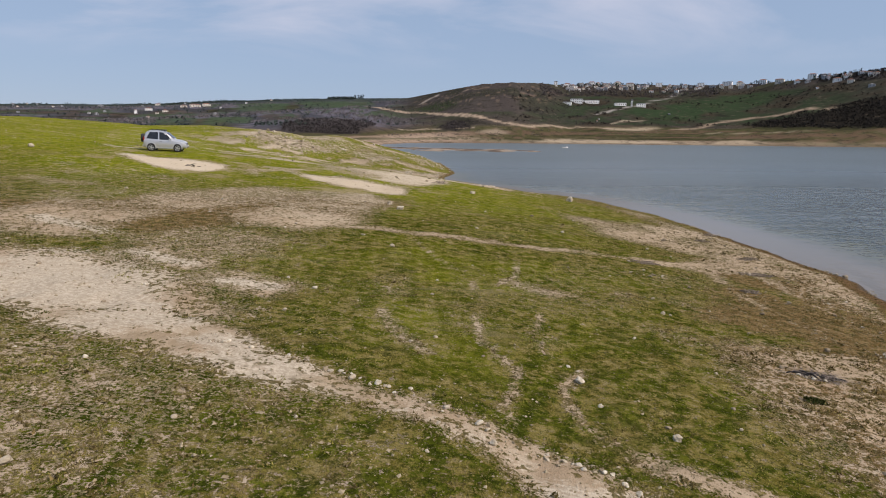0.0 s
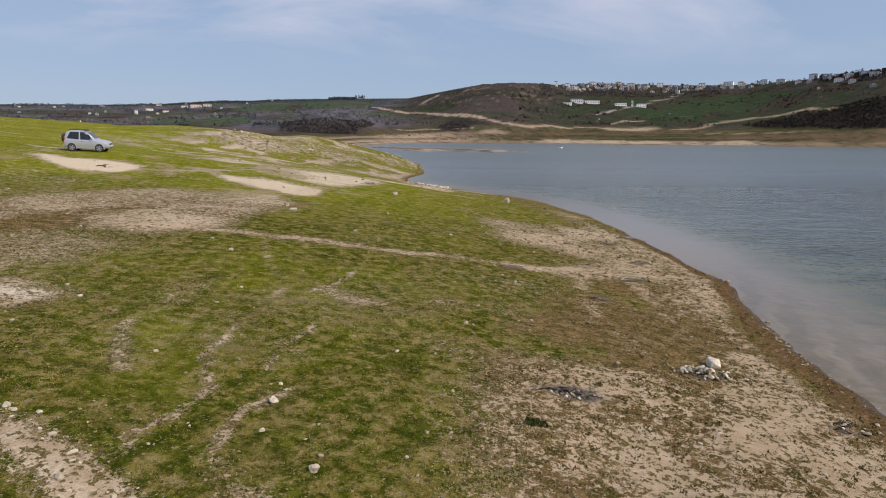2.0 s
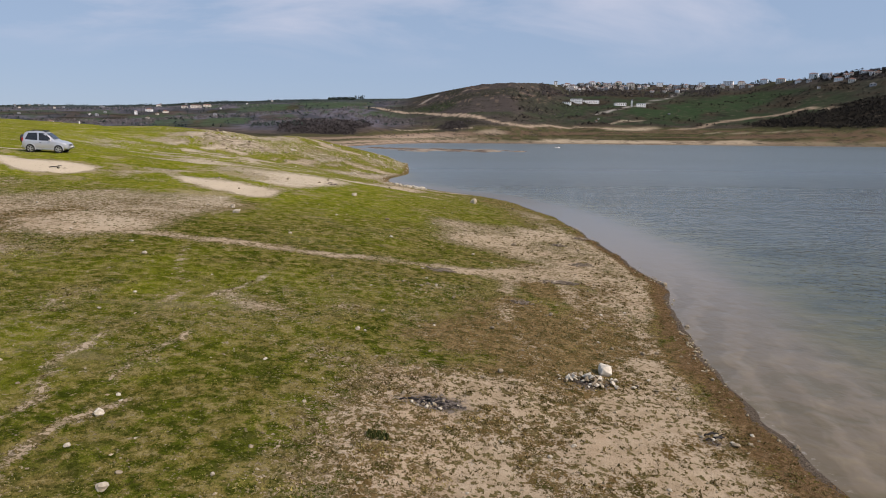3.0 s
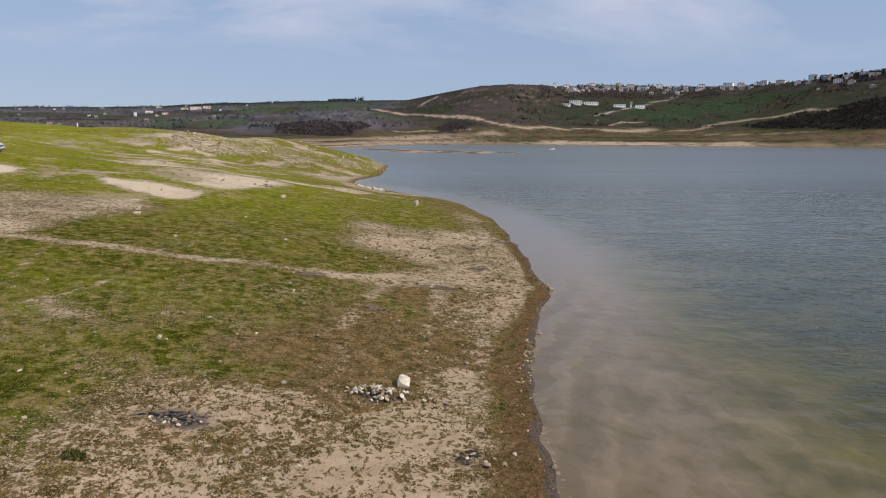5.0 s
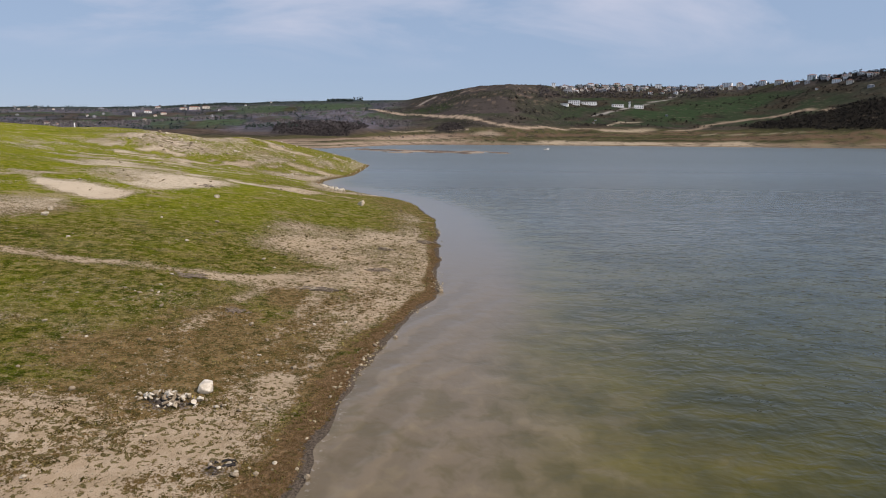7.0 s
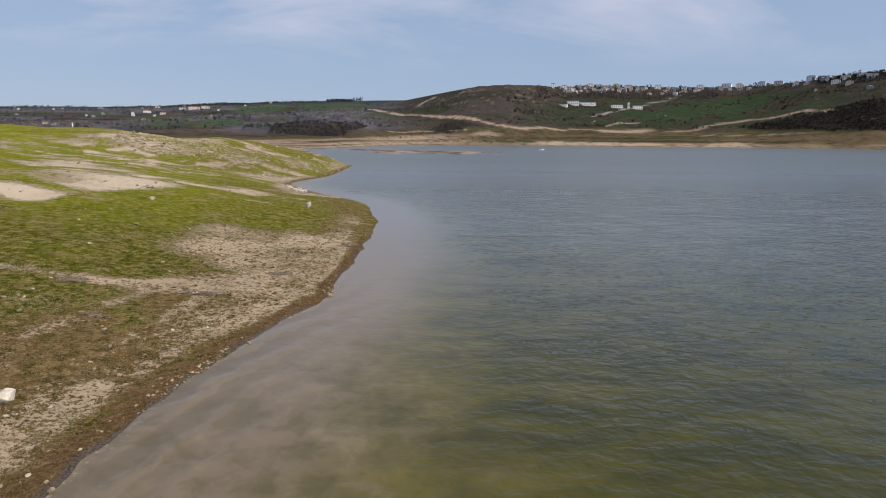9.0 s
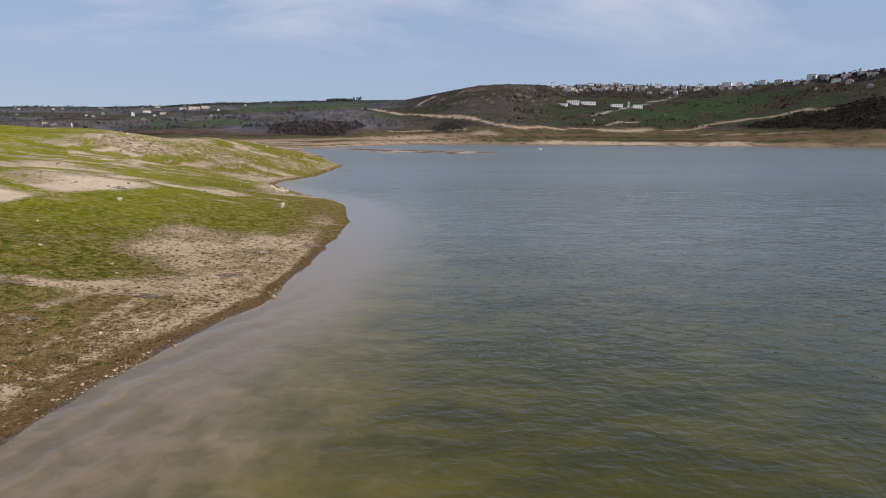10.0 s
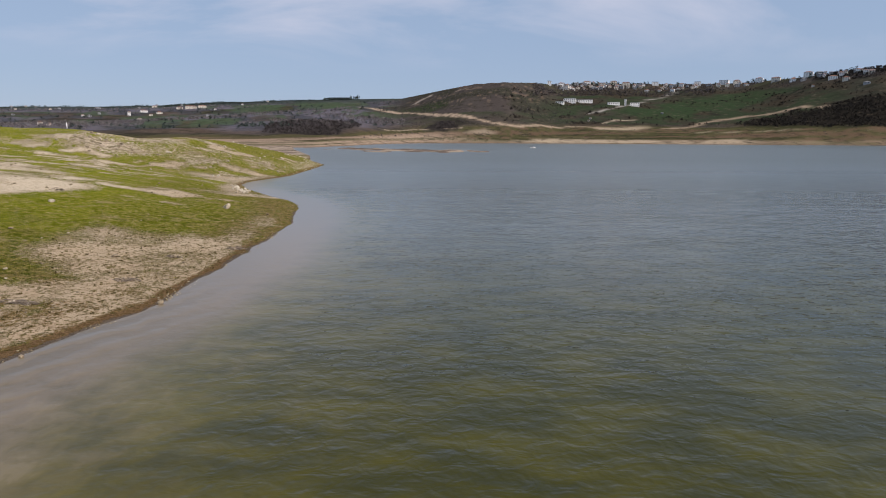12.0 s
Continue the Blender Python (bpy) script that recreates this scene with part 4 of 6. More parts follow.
def triangles(name, co, mat, tint=None, kind="stuff", label="", category=""):
    """Many loose triangles as one mesh; co is (n, 3, 3)."""
    n = len(co)
    me = bpy.data.meshes.new(name)
    me.vertices.add(3 * n)
    me.vertices.foreach_set("co", np.ascontiguousarray(co, np.float32).ravel())
    me.loops.add(3 * n)
    me.loops.foreach_set("vertex_index", np.arange(3 * n, dtype=np.int32))
    me.polygons.add(n)
    me.polygons.foreach_set("loop_start", np.arange(0, 3 * n, 3, dtype=np.int32))
    me.update()
    me.materials.append(mat)
    if tint is not None:
        colours(me, "tint", np.repeat(tint, 3, axis=0))
    return tagged(new(name, me), label, category, kind=kind)


# ---- grass and weeds ----
RNG = np.random.default_rng(7)


def strewn(x0, x1, y0, y1, per_m2):
    n = int((x1 - x0) * (y1 - y0) * per_m2)
    return RNG.uniform(x0, x1, n), RNG.uniform(y0, y1, n)


def blades(x, y, z, size, tint, count, lean=0.8, rise=1.0):
    """count leaning blades at each place; size is a blade's length."""
    n = len(x)
    k = n * count
    i = np.repeat(np.arange(n), count)
    a = RNG.uniform(0, math.tau, k)
    ln = size[i] * RNG.uniform(0.55, 1.2, k)
    out = ln * RNG.uniform(0.25, 1.0, k) * lean
    up = rise * np.sqrt(np.maximum(ln ** 2 - out ** 2, (0.2 * ln) ** 2))
    bx, by = x[i] + RNG.normal(0, 0.35, k) * size[i], y[i] + RNG.normal(0, 0.35, k) * size[i]
    w = ln * RNG.uniform(0.13, 0.26, k)
    px, py = -np.sin(a) * w, np.cos(a) * w
    zb = z[i] - 0.006
    co = np.empty((k, 3, 3))
    co[:, 0] = np.stack([bx - px, by - py, zb], 1)
    co[:, 1] = np.stack([bx + px, by + py, zb], 1)
    co[:, 2] = np.stack([bx + np.cos(a) * out, by + np.sin(a) * out, zb + up], 1)
    t = tint[i] * RNG.uniform(0.65, 1.35, (k, 1))
    straw = RNG.random(k) < 0.12
    t[straw] = np.array([0.235, 0.185, 0.075]) * RNG.uniform(0.7, 1.2, (straw.sum(), 1))
    return co, t


def sward():
    cos, tints = [], []
    for x0, x1, y0, y1, dens, size in ((-9, 20, 4.5, 9, 190, 0.05), (-12, 20, 9, 14, 130, 0.055), (-17, 20, 14, 21, 62, 0.065), (-24, 21, 21, 32, 22, 0.11),
                                       (-28, 21, 32, 46, 8, 0.10)):
        x, y = strewn(x0, x1, y0, y1, dens)
        s = inland(x, y)
        bare, dry, lush, band, ash, rock, _ = near_cover(x, y, s)
        clump = 1.6 * fbm(x, y, 0.9, 120, 3) + 1.0 * fbm(x, y, 0.28, 124, 2)
        keep = (s > 0.15) & (ash < 0.3) & (rock < 0.55) & (clump + 0.85 - (2.0 if size < 0.1 else 2.8) * bare - 0.35 * dry - 2.6 * band > RNG.uniform(-0.15, 0.25, len(x)))
        x, y, bare, dry, lush, clump = (v[keep] for v in (x, y, bare, dry, lush, clump))
        z = height(x, y)
        tint = np.tile(np.array([0.118, 0.122, 0.017]), (len(x), 1))
        tint = mixc(tint, (0.200, 0.205, 0.022), np.clip(lush + 0.3 * RNG.random(len(x)), 0, 1))
        tint = mixc(tint, (0.215, 0.150, 0.056), np.clip(dry * 1.25, 0, 0.9))
        tint = mixc(tint, (0.275, 0.222, 0.072), smooth(fbm(x, y, 2.0, 131), -0.1, 0.4) * 0.75)
        tint = mixc(tint, (0.235, 0.205, 0.050), smooth(x, 2.5, -1.0) * smooth(y, 11.5, 9) * smooth(fbm(x, y, 1.3, 133), -0.3, 0.35) * 0.75)
        tint = tint * (1 + 1.1 * np.clip(fbm(x, y, 0.6 + 0.03 * y.mean(), 135, 4), -0.65, 0.8))[:, None]
        if size > 0.06:
            odd = RNG.random(len(x))
            tint[odd < 0.14] = (0.235, 0.19, 0.07)
            tint[odd > 0.78] *= 0.55
        co, t = blades(x, y, z, size * (0.75 + 0.35 * np.clip(clump, -0.5, 1)), tint, 5, 0.95, 0.7 if size < 0.1 else 0.45)
        cos.append(co)
        tints.append(t)
    triangles("grass", np.concatenate(cos), LEAF, np.concatenate(tints), label="short patchy olive-green grazed grass over sandy soil", category="grass")


def weeds():
    """Flat dark tufts dotted over the sandy beach and tracks."""
    cos, tints = [], []
    for x0, x1, y0, y1, dens in ((-14, 7, 4.5, 14, 26), (7, 18, 4.5, 16, 60), (-16, 7, 14, 24, 14), (7, 20, 16, 24, 20), (0, 21, 24, 46, 7)):
        x, y = strewn(x0, x1, y0, y1, dens)
        s = inland(x, y)
        bare, dry, lush, band, ash, rock, _ = near_cover(x, y, s)
        group = fbm(x, y, 1.5, 140, 3)
        keep = (s > 0.2) & (ash < 0.25) & ((bare > 0.2) | (band > 0.4)) & (bare < 0.97) & (group + 0.35 - 1.1 * smooth(bare, 0.72, 0.95) * smooth(x, 8, 6) > RNG.uniform(-0.35, 0.75, len(x)))
        x, y = x[keep], y[keep]
        tint = mixc(np.tile(np.array([0.086, 0.068, 0.020]), (len(x), 1)), (0.160, 0.115, 0.048), RNG.random(len(x)))
        size = RNG.uniform(0.035, 0.115, len(x)) * (1 + 0.4 * (y > 24))
        co, t = blades(x, y, height(x, y), size, tint, 10, 1.0, 0.5)
        cos.append(co)
        tints.append(t * 0.9)
    x, y = 9.0 + RNG.normal(0, 0.12, 60), 11.15 + RNG.normal(0, 0.07, 60)
    co, t = blades(x, y, height(x, y) + 0.03, np.full(60, 0.07), np.tile(np.array([0.045, 0.055, 0.016]), (60, 1)), 9, 0.8)
    cos.append(co)
    tints.append(t)
    triangles("weeds", np.concatenate(cos), LEAF, np.concatenate(tints), label="low dark green weed tufts on sandy beach", category="weeds")


def pebbles():
    """Small stones too many to count."""
    base = np.array([(1, 0, 0), (0, 1, 0), (-1, 0, 0), (0, -1, 0), (0, 0, 1), (0, 0, -1)], float)
    tri = np.array([(0, 1, 4), (1, 2, 4), (2, 3, 4), (3, 0, 4), (1, 0, 5), (2, 1, 5), (3, 2, 5), (0, 3, 5)])
    xs, ys, rs = [], [], []
    for x0, x1, y0, y1, dens, r0, r1 in ((-10, 18, 4.5, 12, 22, 0.012, 0.034), (-14, 20, 12, 22, 11, 0.015, 0.04), (-20, 21, 22, 45, 1.2, 0.025, 0.06), (-45, 20, 45, 95, 0.2, 0.05, 0.16)):
        x, y = strewn(x0, x1, y0, y1, dens)
        s = inland(x, y)
        bare, dry, lush, band, ash, rock, _ = near_cover(x, y, s)
        track = line_distance(x, y, [(-9, 12.6), (-2.8, 10.2), (1.8, 7.7), (3.9, 6.3)])
        more = 0.05 + 0.4 * bare + 0.2 * band * (s < 0.5) + 0.6 * np.exp(-(track / 1.3) ** 2) + 0.4 * smooth(fbm(x, y, 2.4, 150), 0.1, 0.5)
        keep = (s > -0.15) & (RNG.random(len(x)) < more)
        xs.append(x[keep]), ys.append(y[keep]), rs.append(RNG.uniform(r0, r1, keep.sum()) * RNG.uniform(0.6, 1.2, keep.sum()))
    edge = RNG.uniform(0, 1, 1500)
    ey = 9 + 36 * edge ** 1.4
    ey = ey[fbm(ey, ey * 0, 1.3, 151) > 0.12]
    ex = np.interp(ey, SHORE[3:14, 1], SHORE[3:14, 0]) - np.abs(RNG.normal(0.0, 0.30, len(ey))) + 0.12
    xs.append(ex), ys.append(ey), rs.append(RNG.uniform(0.014, 0.07, len(ey)) * RNG.random(len(ey)))
    x, y, r = np.concatenate(xs), np.concatenate(ys), np.concatenate(rs)
    z, n = np.maximum(height(x, y), -0.02), len(x)
    v = base[None] * (r[:, None] * RNG.uniform(0.7, 1.3, (n, 3)) * np.array([1.2, 1.0, 0.7]))[:, None, :] + RNG.normal(0, 0.18, (n, 6, 3)) * r[:, None, None]
    a = RNG.uniform(0, math.tau, n)
    ca, sa = np.cos(a)[:, None], np.sin(a)[:, None]
    v = np.stack([v[..., 0] * ca - v[..., 1] * sa, v[..., 0] * sa + v[..., 1] * ca, v[..., 2]], -1)
    v += np.stack([x, y, z + 0.35 * r], 1)[:, None, :]
    tone = mixc(np.tile(np.array([0.40, 0.335, 0.225]), (n, 1)), (0.22, 0.172, 0.10), RNG.random(n))
    triangles("pebbles", v[:, tri].reshape(-1, 3, 3), PEBBLE, np.repeat(tone, 8, axis=0), label="pale pebbles strewn over soil and waterline", category="pebbles")


sward()
weeds()
pebbles()

# ---- stones ----


def stone_mesh(name, seed, flat=0.7, rough=0.22, cuts=2, square=0.0):
    bm = bmesh.new()
    bmesh.ops.create_icosphere(bm, subdivisions=cuts, radius=0.5)
    rng = random.Random(seed)
    shift = Vector((rng.uniform(0, 50), rng.uniform(0, 50), rng.uniform(0, 50)))
    planes = [(Vector((rng.gauss(0, 1), rng.gauss(0, 1), rng.gauss(0, 0.8))).normalized(), rng.uniform(0.30, 0.42)) for _ in range(7)]
    for v in bm.verts:
        for way, far in planes:
            over = v.co.dot(way) - far
            if over > 0:
                v.co -= way * over * (0.75 + square * 0.2)
        v.co *= 1 + rough * noise.noise(v.co * 2.6 + shift) + 0.4 * rough * noise.noise(v.co * 7 + shift)
        v.co.z *= flat
    me = bpy.data.meshes.new(name)
    bm.to_mesh(me)
    bm.free()
    return me


STONE_SHAPES = [stone_mesh("stone", 11 + k, 0.55 + 0.05 * (k % 4), 0.25) for k in range(8)]
ROCK_SHAPES = [stone_mesh("rock", 41 + k, 0.75, 0.3, 3, 1.0) for k in range(4)]
for me in STONE_SHAPES + ROCK_SHAPES:
    me.materials.append(STONE)
DARK_SHAPES = []
for k in range(4):
    DARK_SHAPES.append(STONE_SHAPES[k].copy())
    DARK_SHAPES[-1].materials.clear()
    DARK_SHAPES[-1].materials.append(DARK_STONE)


def shard_mesh(name, seed, corners, flat):
    """An angular broken block: the hull of a few points."""
    rng = random.Random(seed)
    bm = bmesh.new()
    for k in range(corners):
        way = Vector((rng.gauss(0, 1), rng.gauss(0, 1), rng.gauss(0, 1))).normalized() * rng.uniform(0.42, 0.55)
        bm.verts.new((way.x, way.y, way.z * flat))
    bmesh.ops.convex_hull(bm, input=bm.verts[:])
    bmesh.ops.bevel(bm, geom=bm.edges[:], offset=0.025, segments=1, affect="EDGES")
    me = bpy.data.meshes.new(name)
    bm.to_mesh(me)
    bm.free()
    return me


SHARDS = [shard_mesh("stone", 71 + k, 9 + k % 3, 0.6) for k in range(6)]
for k, me in enumerate(SHARDS):
    me.materials.append((DARK_STONE, STONE, DARK_STONE, DARK_STONE, STONE, DARK_STONE)[k])
WHITE_ROCK = shard_mesh("rock", 61, 24, 0.8)
WHITE_SHARD = shard_mesh("stone", 83, 11, 0.7)
WHITE_SHARD.materials.append(WHITE_STONE)
WHITE_ROCK.materials.append(WHITE_STONE)
rs = random.Random(5)


def stone(x, y, size, label, group="", mesh=None, name="stone", lift=0.16, tilt=20):
    ob = new(name, mesh or rs.choice(STONE_SHAPES))
    wide = size * rs.uniform(0.85, 1.1)
    ob.matrix_world = pose(x, y, max(z_at(x, y), -0.02) + lift * size, rs.uniform(-tilt, tilt), rs.uniform(-tilt, tilt), rs.uniform(0, 360)) @ Matrix.Diagonal((wide, size * rs.uniform(0.75, 1.0), size, 1))
    return tagged(ob, label, "stone", group)


stone(4.05, 11.05, 0.20, "pale limestone lump lying on short grass", mesh=ROCK_SHAPES[0])
stone(5.2, 8.95, 0.20, "pale rounded limestone lying in grass", mesh=ROCK_SHAPES[1])
stone(14.47, 15.45, 0.46, "large white limestone block beside a heap of stones", mesh=WHITE_ROCK, name="rock", lift=0.24, tilt=6)
stone(13.7, 53.9, 0.75, "pale boulder on the grassy bank above the water", mesh=ROCK_SHAPES[3], name="rock")
stone(4.4, 45.6, 0.42, "flat pale boulder lying on green meadow", mesh=ROCK_SHAPES[0], name="rock")
stone(-1.3, 35.6, 0.36, "pale stone beside the bare earth patch", mesh=ROCK_SHAPES[1])
stone(-0.6, 34.0, 0.38, "pale stone at the edge of green turf", mesh=ROCK_SHAPES[2])
for x, y, size in ((8.0, 16.85, 0.17), (8.5, 19.05, 0.16), (4.0, 11.85, 0.11), (-2.15, 15.9, 0.17), (-2.5, 13.8, 0.13), (1.1, 16.7, 0.13), (-0.4, 22.7, 0.22), (6.6, 9.5, 0.09), (6.2, 14.1, 0.12),
                   (-4.1, 6.3, 0.2), (12.75, 11.5, 0.12), (8.2, 16.8, 0.1), (-27.5, 44.5, 0.5)):
    stone(x, y, size, "small pale stone lying in grazed turf", "stones in the turf")
for x, y, size in ((11.85, 18.3, 0.16), (14.05, 20.5, 0.22), (14.9, 19.2, 0.14), (17.3, 34.6, 0.36), (14.6, 33.85, 0.36), (19.4, 37.8, 0.3), (16.1, 17.3, 0.17), (16.55, 17.4, 0.13), (15.3, 17.6, 0.12),
                   (18.65, 20.3, 0.2), (18.1, 19.4, 0.15), (17.35, 15.6, 0.13), (17.5, 12.1, 0.16), (20.15, 26.3, 0.26), (16.2, 12.05, 0.17), (10.8, 21.5, 0.2), (7.4, 36.8, 0.3), (11.7, 14.8, 0.18)):
    stone(x, y, size, "weathered grey stone on the sandy margin", "stones on the beach", mesh=rs.choice(DARK_SHAPES))
# heap of stones by the white block
for k in range(90):
    a, d = rs.uniform(0, 6.28), rs.uniform(0, 1) ** 0.7
    stone(13.9 + 0.82 * d * math.cos(a), 14.78 + 0.40 * d * math.sin(a), rs.uniform(0.06, 0.22) * (1.25 - 0.5 * d), "broken pale stone in a sooty heap", "heap of stones", lift=0.3 + 0.45 * (1 - d), tilt=40, mesh=rs.choice(SHARDS + [WHITE_SHARD] * 2))
for k in range(10):
    stone(15.15 + rs.gauss(0, 0.35), 14.6 + rs.gauss(0, 0.16), rs.uniform(0.08, 0.18), "grey stone beside the stone heap", "stones by the heap", mesh=rs.choice(SHARDS))
for x, y, wide, n in ((15.6, 25.3, 0.55, 14), (10.5, 25.2, 0.35, 9), (9.8, 22.6, 0.3, 8), (17.45, 29.6, 0.3, 5)):
    for k in range(n):
        stone(x + rs.gauss(0, wide), y + rs.gauss(0, 0.16), rs.uniform(0.07, 0.2), "grey stone lying among driftwood on sandy ground", "stones by the driftwood", mesh=rs.choice(DARK_SHAPES + SHARDS))
for x, y, n in ((9.95, 12.72, 16), (15.95, 12.35, 7)):
    for k in range(n):
        stone(x + rs.gauss(0, 0.26), y + rs.gauss(0, 0.11), rs.uniform(0.05, 0.12), "ash-grey stone in a dead campfire", "campfire stones", mesh=rs.choice(DARK_SHAPES + STONE_SHAPES))
# loose stones over the slope
count = 0
while count < 115:
    y = 5 + 33 * rs.random() ** 1.7
    x = rs.uniform(-4 - 0.5 * y, 19)
    if inland(np.array([x]), np.array([y]))[0] < 0.5:
        continue
    count += 1
    near = min(abs((y - 9.0) + 0.55 * (x - 0.4)), 3) < 0.9 and x < 4
    stone(x, y, rs.uniform(0.05, 0.10) * (1 + y / 30) * (1.3 if near else 1), "small pale stone half sunk in the soil", "loose stones", mesh=rs.choice(STONE_SHAPES + DARK_SHAPES), lift=0.08)
# edge of the vehicle track
for k in range(84):
    t = rs.random()
    x = -3.4 + 7.6 * t
    y = np.interp(x, [-3.4, -1.1, 0.4, 1.8, 4.2], [11.2, 10.3, 9.45, 8.5, 6.95]) + rs.gauss(0.05, 0.10)
    stone(x, y, rs.uniform(0.05, 0.16) * rs.uniform(0.6, 1.2), "crumbling pale clod along the bare track", "clods along the track", lift=0.03, tilt=40, mesh=rs.choice(STONE_SHAPES + DARK_SHAPES + SHARDS[:5]))
# boulders of the point and the white ledge
for k in range(34):
    t = rs.random()
    x, y = 10.4 - 6.2 * t + rs.gauss(0, 0.4), 73.0 + 14 * t + rs.gauss(0, 0.5)
    stone(x - 0.6, y - 0.3, rs.uniform(0.2, 0.6), "white limestone boulder on the water's edge ledge", "white ledge", name="rock", mesh=rs.choice(ROCK_SHAPES))
for k in range(80):
    y = rs.uniform(92, 158)
    x = np.interp(y, SHORE[18:25, 1], SHORE[18:25, 0]) - abs(rs.gauss(0.3, 9))
    stone(x, y, rs.uniform(0.2, 0.75) * rs.uniform(0.5, 1.0), "pale boulder on the stony point", "boulders of the point", name="rock", mesh=rs.choice(ROCK_SHAPES + STONE_SHAPES))
for k in range(34):
    a, d = rs.uniform(0, 6.28), rs.random() ** 0.5
    stone(-23 + 9 * d * math.cos(a), 105 + 5.5 * d * math.sin(a), rs.uniform(0.25, 0.8), "weathered limestone slab of the rocky outcrop", "outcrop slabs", name="rock", mesh=rs.choice(ROCK_SHAPES[:2] + DARK_SHAPES + SHARDS), lift=0.05)

# ---- driftwood, campfires, drowned branch ----


def stick_heap(x, y, long, wide, n, mat, name, label, category, tall=0.12, turn=0.0, apart=False):
    """A heap of twigs as one mesh, or, told apart, with every stick a part."""
    bm = bmesh.new()
    thing = empty(name, pose(x, y, z_at(x, y)), label, category) if apart else None
    for k in range(n):
        a = radians(turn) + rs.gauss(0, 0.55)
        cx, cy = rs.gauss(0, long / 4) * math.cos(radians(turn)) - rs.gauss(0, wide / 3) * math.sin(radians(turn)), rs.gauss(0, long / 4) * math.sin(radians(turn)) + rs.gauss(0, wide / 3) * math.cos(radians(turn))
        ln, r = rs.uniform(0.12, 0.40) * long, rs.uniform(0.008, 0.03)
        z0 = rs.uniform(0, tall)
        gz = z_at(x + cx, y + cy) - z_at(x, y)
        p0 = Vector((cx - math.cos(a) * ln / 2, cy - math.sin(a) * ln / 2, gz + 0.01 + z0 * rs.random()))
        p2 = Vector((cx + math.cos(a) * ln / 2, cy + math.sin(a) * ln / 2, gz + 0.01 + z0 * rs.random()))
        mid = (p0 + p2) / 2 + Vector((rs.gauss(0, 0.03), rs.gauss(0, 0.03), rs.uniform(0, 0.04)))
        tube(bm, [p0, mid, p2], [r, r * 0.9, r * 0.5], 5)
        if apart:
            part("stick", bm, mat, thing)
            bm = bmesh.new()
    if apart:
        return thing
    ob = part(name, bm, mat, None)
    ob.matrix_world = pose(x, y, z_at(x, y))
    return tagged(ob, label, category)


for x, y, long, wide, turn in ((10.5, 25.1, 1.1, 0.35, 5), (15.55, 25.2, 1.5, 0.3, -4), (17.4, 29.5, 0.9, 0.35, 0), (19.4, 38.1, 1.1, 0.5, 20), (17.25, 34.6, 0.7, 0.3, 0), (13.2, 21.6, 0.6, 0.3, 10)):
    stick_heap(x, y, long, wide, 46, TWIG, "driftwood", "grey heap of driftwood twigs stranded on the beach", "driftwood", 0.13, turn)
for x, y, long in ((9.95, 12.72, 0.85), (15.95, 12.35, 0.5)):
    stick_heap(x, y, long, 0.45, 11, CHAR, "campfire", "black charred sticks of a dead campfire on sand", "campfire", 0.03, 4, True)
stick_heap(-15.7, 43.6, 1.0, 0.4, 9, CHAR, "campfire", "charred branches on the bare patch by the car", "campfire", 0.2, 10, True)
stick_heap(2.0, 50.4, 0.9, 0.3, 22, TWIG, "driftwood", "dark branch lying on the bare slope", "driftwood", 0.3)

# ---- the parked car: short three-door off-roader, nose along its own +x ----


def loft(sections, close=True):
    bm = bmesh.new()
    rings = [[bm.verts.new(p) for p in s] for s in sections]
    n = len(rings[0])
    for lo, hi in zip(rings[:-1], rings[1:]):
        for k in range(n):
            bm.faces.new((lo[k], lo[(k + 1) % n], hi[(k + 1) % n], hi[k]))
    if close:
        bm.faces.new(rings[0][::-1])
        bm.faces.new(rings[-1])
    bmesh.ops.recalc_face_normals(bm, faces=bm.faces)
    return bm


def lathe(profile, axis_y=True, steps=28):
    """A wheel shape about the y axis from (y, radius) pairs."""
    rings = [[(r * math.cos(k * math.tau / steps), y, r * math.sin(k * math.tau / steps)) for k in range(steps)] for y, r in profile]
    return loft(rings)


def car_ring(x, low, belt, half, top, top_half):
    """One cross-section: sill, bulge, belt line, shoulder, roof, mirrored."""
    side = [(x, half * 0.90, low), (x, half * 0.985, low + 0.10), (x, half, low + (belt - low) * 0.55), (x, half * 0.975, belt - 0.03), (x, half * 0.945, belt),
            (x, top_half + (half * 0.945 - top_half) * 0.45, belt + (top - belt) * 0.55), (x, top_half * 1.02, top - 0.06), (x, top_half * 0.90, top - 0.012), (x, top_half * 0.45, top)]
    return side + [(a, -b, c) for a, b, c in side[::-1]]


CAR_SHAPE = [(-1.80, 0.50, 0.90, 0.76, 0.98, 0.70), (-1.77, 0.36, 0.95, 0.82, 1.14, 0.69), (-1.62, 0.34, 0.97, 0.855, 1.55, 0.63), (-1.42, 0.33, 0.98, 0.865, 1.68, 0.64),
             (-1.0, 0.33, 0.98, 0.87, 1.715, 0.66), (-0.3, 0.33, 0.97, 0.87, 1.71, 0.66), (0.02, 0.33, 0.96, 0.87, 1.665, 0.65), (0.40, 0.33, 0.955, 0.868, 1.42, 0.66),
             (0.86, 0.33, 0.95, 0.865, 1.07, 0.72), (0.95, 0.33, 0.94, 0.862, 1.03, 0.76), (1.40, 0.33, 0.88, 0.85, 0.965, 0.74), (1.70, 0.35, 0.80, 0.82, 0.89, 0.70), (1.86, 0.40, 0.70, 0.74, 0.76, 0.62), (1.92, 0.46, 0.62, 0.66, 0.66, 0.55)]


